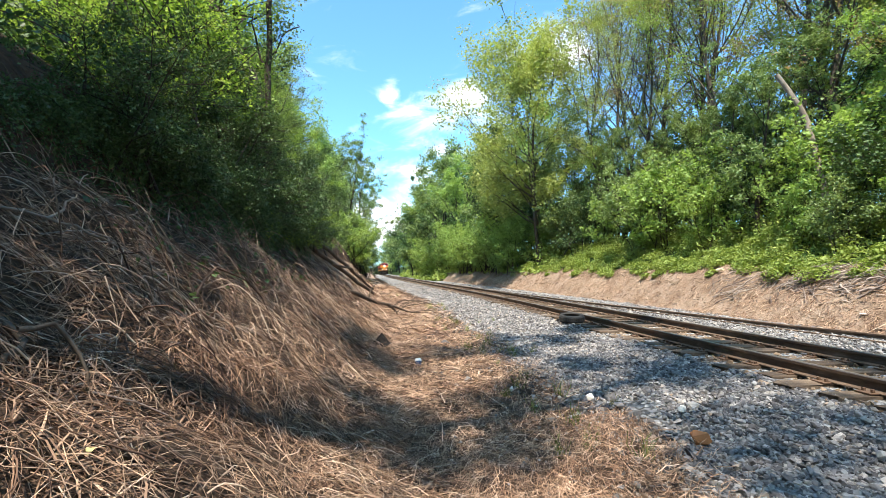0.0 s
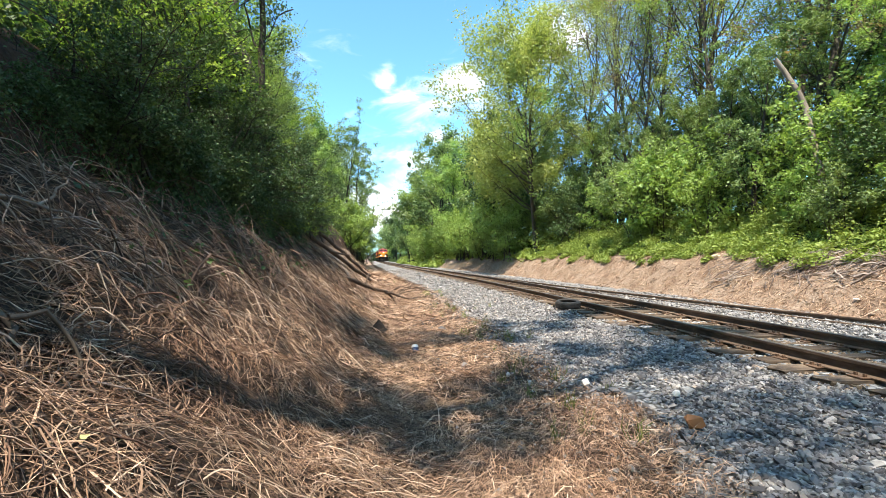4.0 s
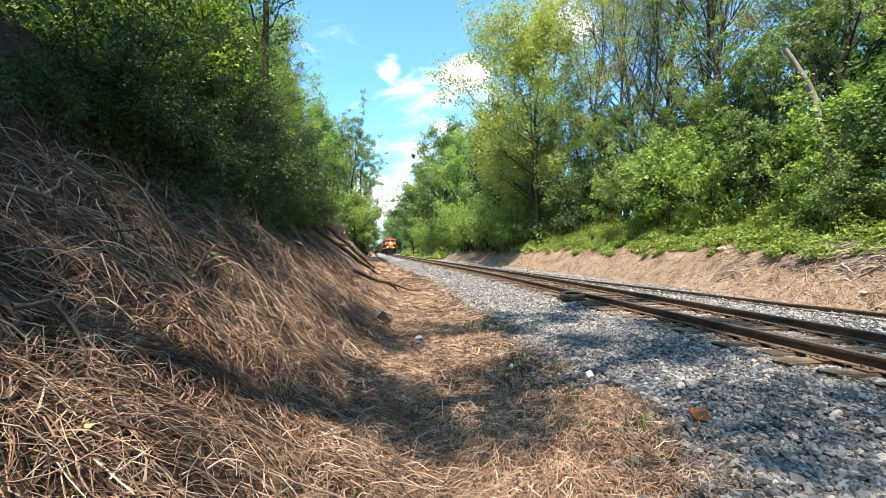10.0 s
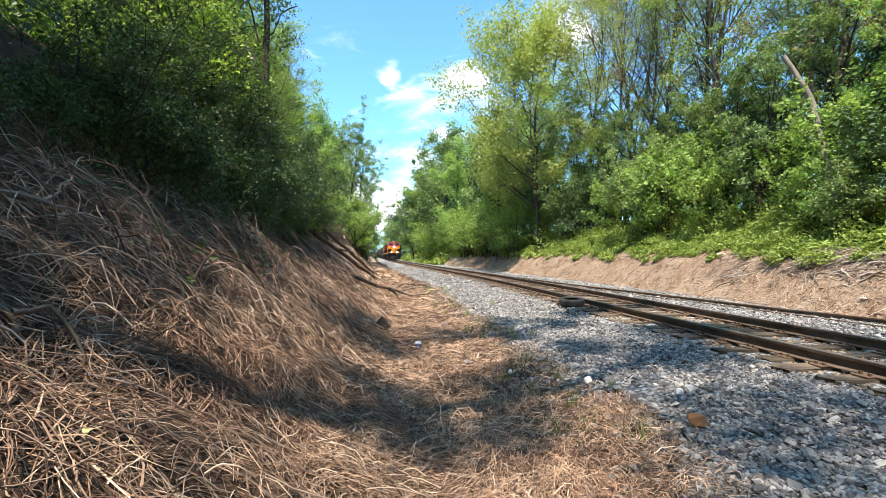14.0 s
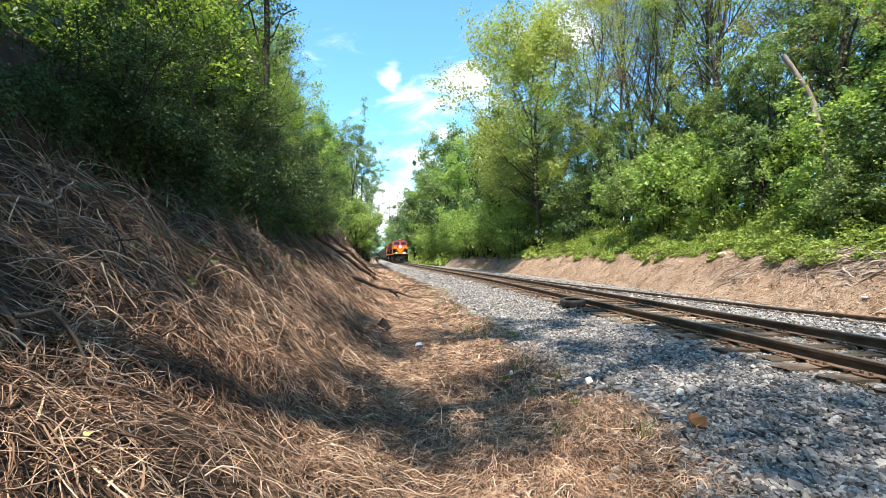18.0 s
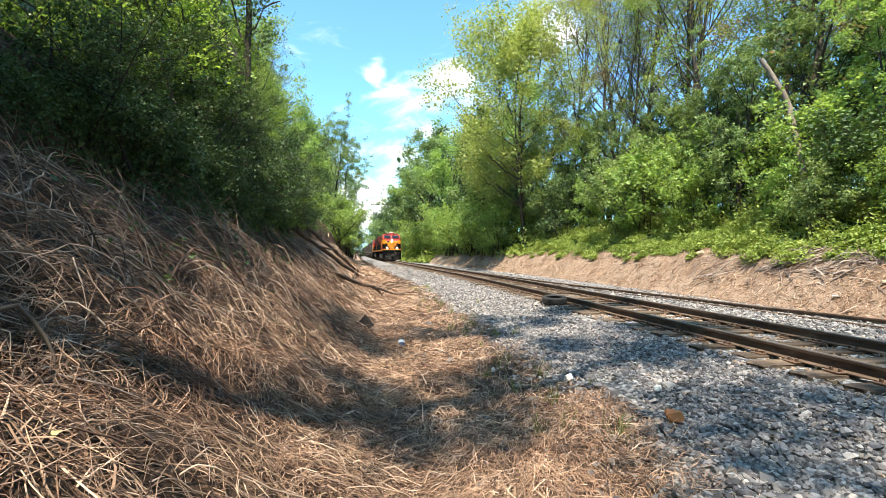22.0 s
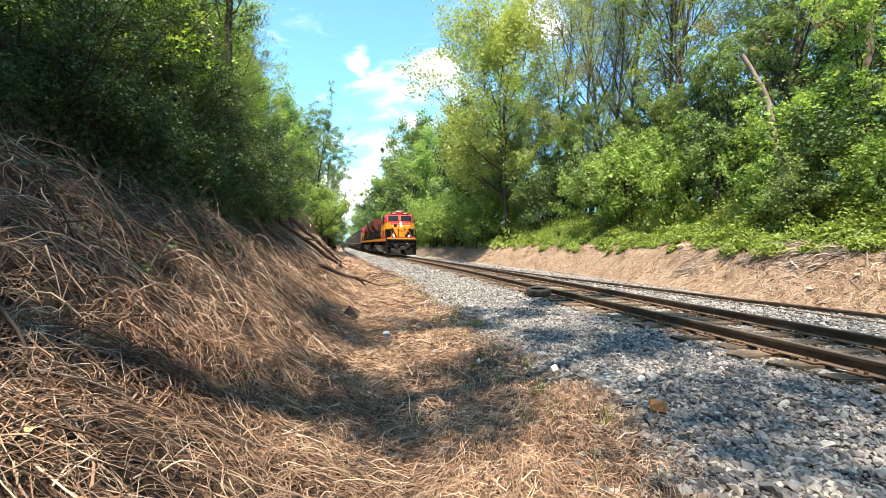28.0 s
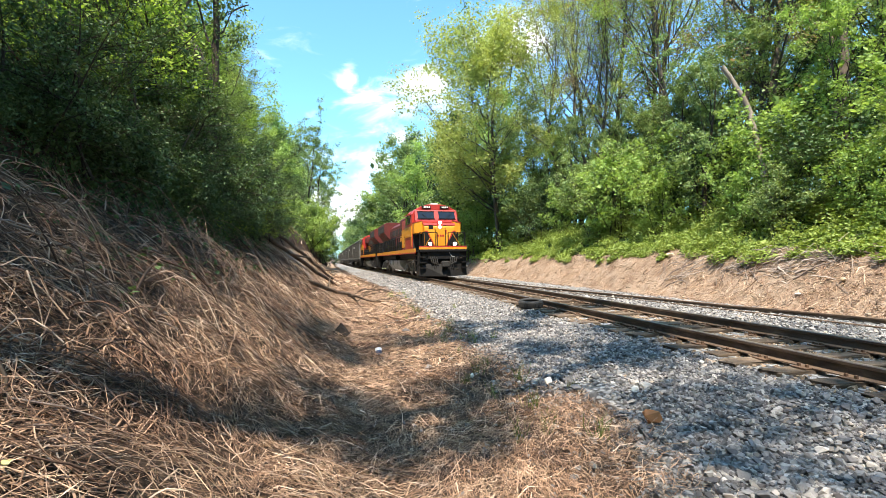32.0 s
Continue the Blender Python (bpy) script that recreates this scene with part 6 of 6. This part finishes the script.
    cyl(post, (0, 0, 0), (0, 0, 1.08), 0.036, n=6)
    pme = bpy.data.meshes.new("handrail_post")
    post.to_mesh(pme)
    post.free()
    pme.materials.append(P_BLACK)
    for s in (-1, 1):
        for z in (2.78, 2.25):
            part_me("handrail", rme, e, pose(s * 1.5, 0, z))
        y = 5.7
        while y > -10:
            part_me("handrail_post", pme, e, pose(s * 1.5, y, 1.7))
            y -= 1.1
        for x in (0.35, 0.95, 1.42):
            part_me("handrail_post", pme, e, pose(s * x, 10.4, 1.7))
        fr = bmesh.new()
        cyl(fr, (s * 0.35, 10.4, 2.78), (s * 1.42, 10.4, 2.78), 0.02, n=6)
        cyl(fr, (s * 1.42, 10.4, 2.78), (s * 1.5, 8.7, 2.6), 0.02, n=6)
        part("front_handrail", fr, P_BLACK, e, "black front handrail")
        bm = bmesh.new()
        cyl(bm, (s * 0.62, 10.42, 2.75), (s * 1.1, 10.44, 1.95), 0.016, n=5)
        part("chain", bm, P_YELLOW, e)
    return e, wheels


def hopper():
    """Covered hopper wagon, 18.3 m over its couplers."""
    h = thing("hopper_wagon", "grimy grey covered hopper wagon with dark ribs", "hopper wagon", "hopper wagons of the train")
    prof = [(-1.5, 1.55), (-1.25, 1.15), (1.25, 1.15), (1.5, 1.55), (1.56, 2.9), (1.5, 4.1), (1.2, 4.5), (0.6, 4.62), (-0.6, 4.62), (-1.2, 4.5), (-1.5, 4.1), (-1.56, 2.9)]
    body = part("body", prism(bmesh.new(), prof, "y", -7.3, 7.3, 0.03), P_HOPPER, h)
    for s in (-1, 1):
        for k in range(13):
            y = -7.2 + k * 1.2
            part("rib", prism(bmesh.new(), [(s * 1.49, 1.55), (s * 1.57, 1.55), (s * 1.64, 2.9), (s * 1.57, 4.1), (s * 1.49, 4.1)], "y", y - 0.05, y + 0.05), P_HOPRIB, h)
        part("side_sill", box_bm(s * 1.5 - 0.09, s * 1.5 + 0.09, -8.4, 8.4, 1.30, 1.55, bevel=0.02), P_HOPPER, h)
        part("roof_walk", box_bm(s * 0.45 - 0.3, s * 0.45 + 0.3, -7.9, 7.9, 4.70, 4.75), P_HOPRIB, h)
        part("top_rail", box_bm(s * 1.5 - 0.06, s * 1.5 + 0.06, -7.6, 7.6, 4.08, 4.2, bevel=0.01), P_HOPRIB, h)
    part("marking", bars(bmesh.new(), 3.6, 5.4, 3.2, 3.5, -1.60, 7, 0.4, "y"), P_WHITE, h)
    part("marking", bars(bmesh.new(), -5.4, -3.6, 3.2, 3.5, 1.60, 7, 0.4, "y"), P_WHITE, h)
    wm = wheelset_mesh(0.46)
    wheels = []
    for sg in (-1, 1):
        part("end_slope", prism(bmesh.new(), [(sg * 7.25, 4.45), (sg * 7.25, 1.9), (sg * 5.9, 1.2), (sg * 7.6, 1.2), (sg * 7.4, 4.45)], "x", -1.3, 1.3), P_HOPPER, h)
        part("end_platform", box_bm(-1.5, 1.5, sg * 8.5 - 0.35, sg * 8.5 + 0.35, 1.05, 1.3, bevel=0.02), P_HOPPER, h)
        lad = bmesh.new()
        for k in range(9):
            cyl(lad, (-1.45, sg * 8.3, 1.4 + k * 0.36), (-0.95, sg * 8.3, 1.4 + k * 0.36), 0.015, n=5)
        for x in (-1.45, -0.95):
            cyl(lad, (x, sg * 8.3, 1.2), (x, sg * 8.3, 4.5), 0.02, n=5)
        part("ladder", lad, P_HOPRIB, h)
        for x in (-1.45, 1.45):
            part("corner_post", cyl(bmesh.new(), (x, sg * 8.7, 1.2), (x * 0.97, sg * 7.45, 4.2), 0.05, n=6), P_HOPPER, h)
        part("coupler", box_bm(-0.15, 0.15, sg * 9.0 - 0.2, sg * 9.0 + 0.2, 0.7, 1.0, bevel=0.03), P_TRUCK, h)
        t = bmesh.new()
        for s in (-1, 1):
            prism(t, [(-1.3, 0.42), (-0.9, 0.36), (-0.4, 0.24), (0.4, 0.24), (0.9, 0.36), (1.3, 0.42), (1.3, 0.58), (0.6, 0.82), (-0.6, 0.82), (-1.3, 0.58)], "x", s * 0.98 - 0.06, s * 0.98 + 0.06)
        box(t, -1.0, 1.0, -0.2, 0.2, 0.4, 0.9)
        t = part("truck", t, P_TRUCK, h, "rusty cast truck")
        t.matrix_basis = pose(0, sg * 6.8, 0)
        for a in (-0.88, 0.88):
            wheels.append((part_me("wheelset", wm, t, pose(0, a, 0.46)), (0, a, 0.46)))
    for y in (-3.6, 0.0, 3.6):
        bm = prism(bmesh.new(), [(-1.2, 1.15), (1.2, 1.15), (0.35, 0.45), (-0.35, 0.45)], "y", y - 0.9, y + 0.9, 0.02)
        part("discharge_chute", bm, P_HOPPER, h)
    return h


SPEED = 4.95
FRONT_Y = 27.0 + SPEED * 32.0          # the leading coupler at the start


def wheels_of(root):
    return [o for o in root.children_recursive if o.name.startswith("wheelset")]


lead, _ = locomotive("red, yellow and black diesel locomotive leading with lit headlights")
trail = copy_thing(lead, Matrix.Identity(4))
tagged(trail, "red and yellow second diesel locomotive coupled tail first")
first_hopper = hopper()
TRAIN = [(lead, 11.15, 1, 0.52), (trail, 33.5, -1, 0.52)]
for k in range(9):
    w = first_hopper if k == 0 else copy_thing(first_hopper, Matrix.Identity(4))
    TRAIN.append((w, 53.8 + 18.3 * k, 1, 0.46))
for o in trail.children_recursive:
    # the second engine's lamps are out
    if o.name.startswith("lens"):
        o.data = o.data.copy()
        o.data.materials[0] = P_GLASS
        o["label"] = "unlit lamp"


def rolling(t, back):
    y = FRONT_Y - SPEED * t + back
    return float(track_x(y)), y, math.degrees(math.atan(float(track_slope(y))))


def motions():
    for k, (veh, back, way, r) in enumerate(TRAIN):
        rows = []
        for i in range(17):
            t = i * 2.0
            x, y, a = rolling(t, back)
            rows.append((t, pose(x, y, 0.002, 0, 0, (180 if way > 0 else 0) - a)))
        walk(veh, rows)
        if k < 5:
            for w in wheels_of(veh):
                at = w.matrix_basis.translation.copy()
                walk(w, [(t, pose(at.x, at.y, at.z, -way * math.degrees(SPEED * t / r))) for t in np.linspace(0, 32, 241 if r < 0.5 else 221).round(3)])


motions()
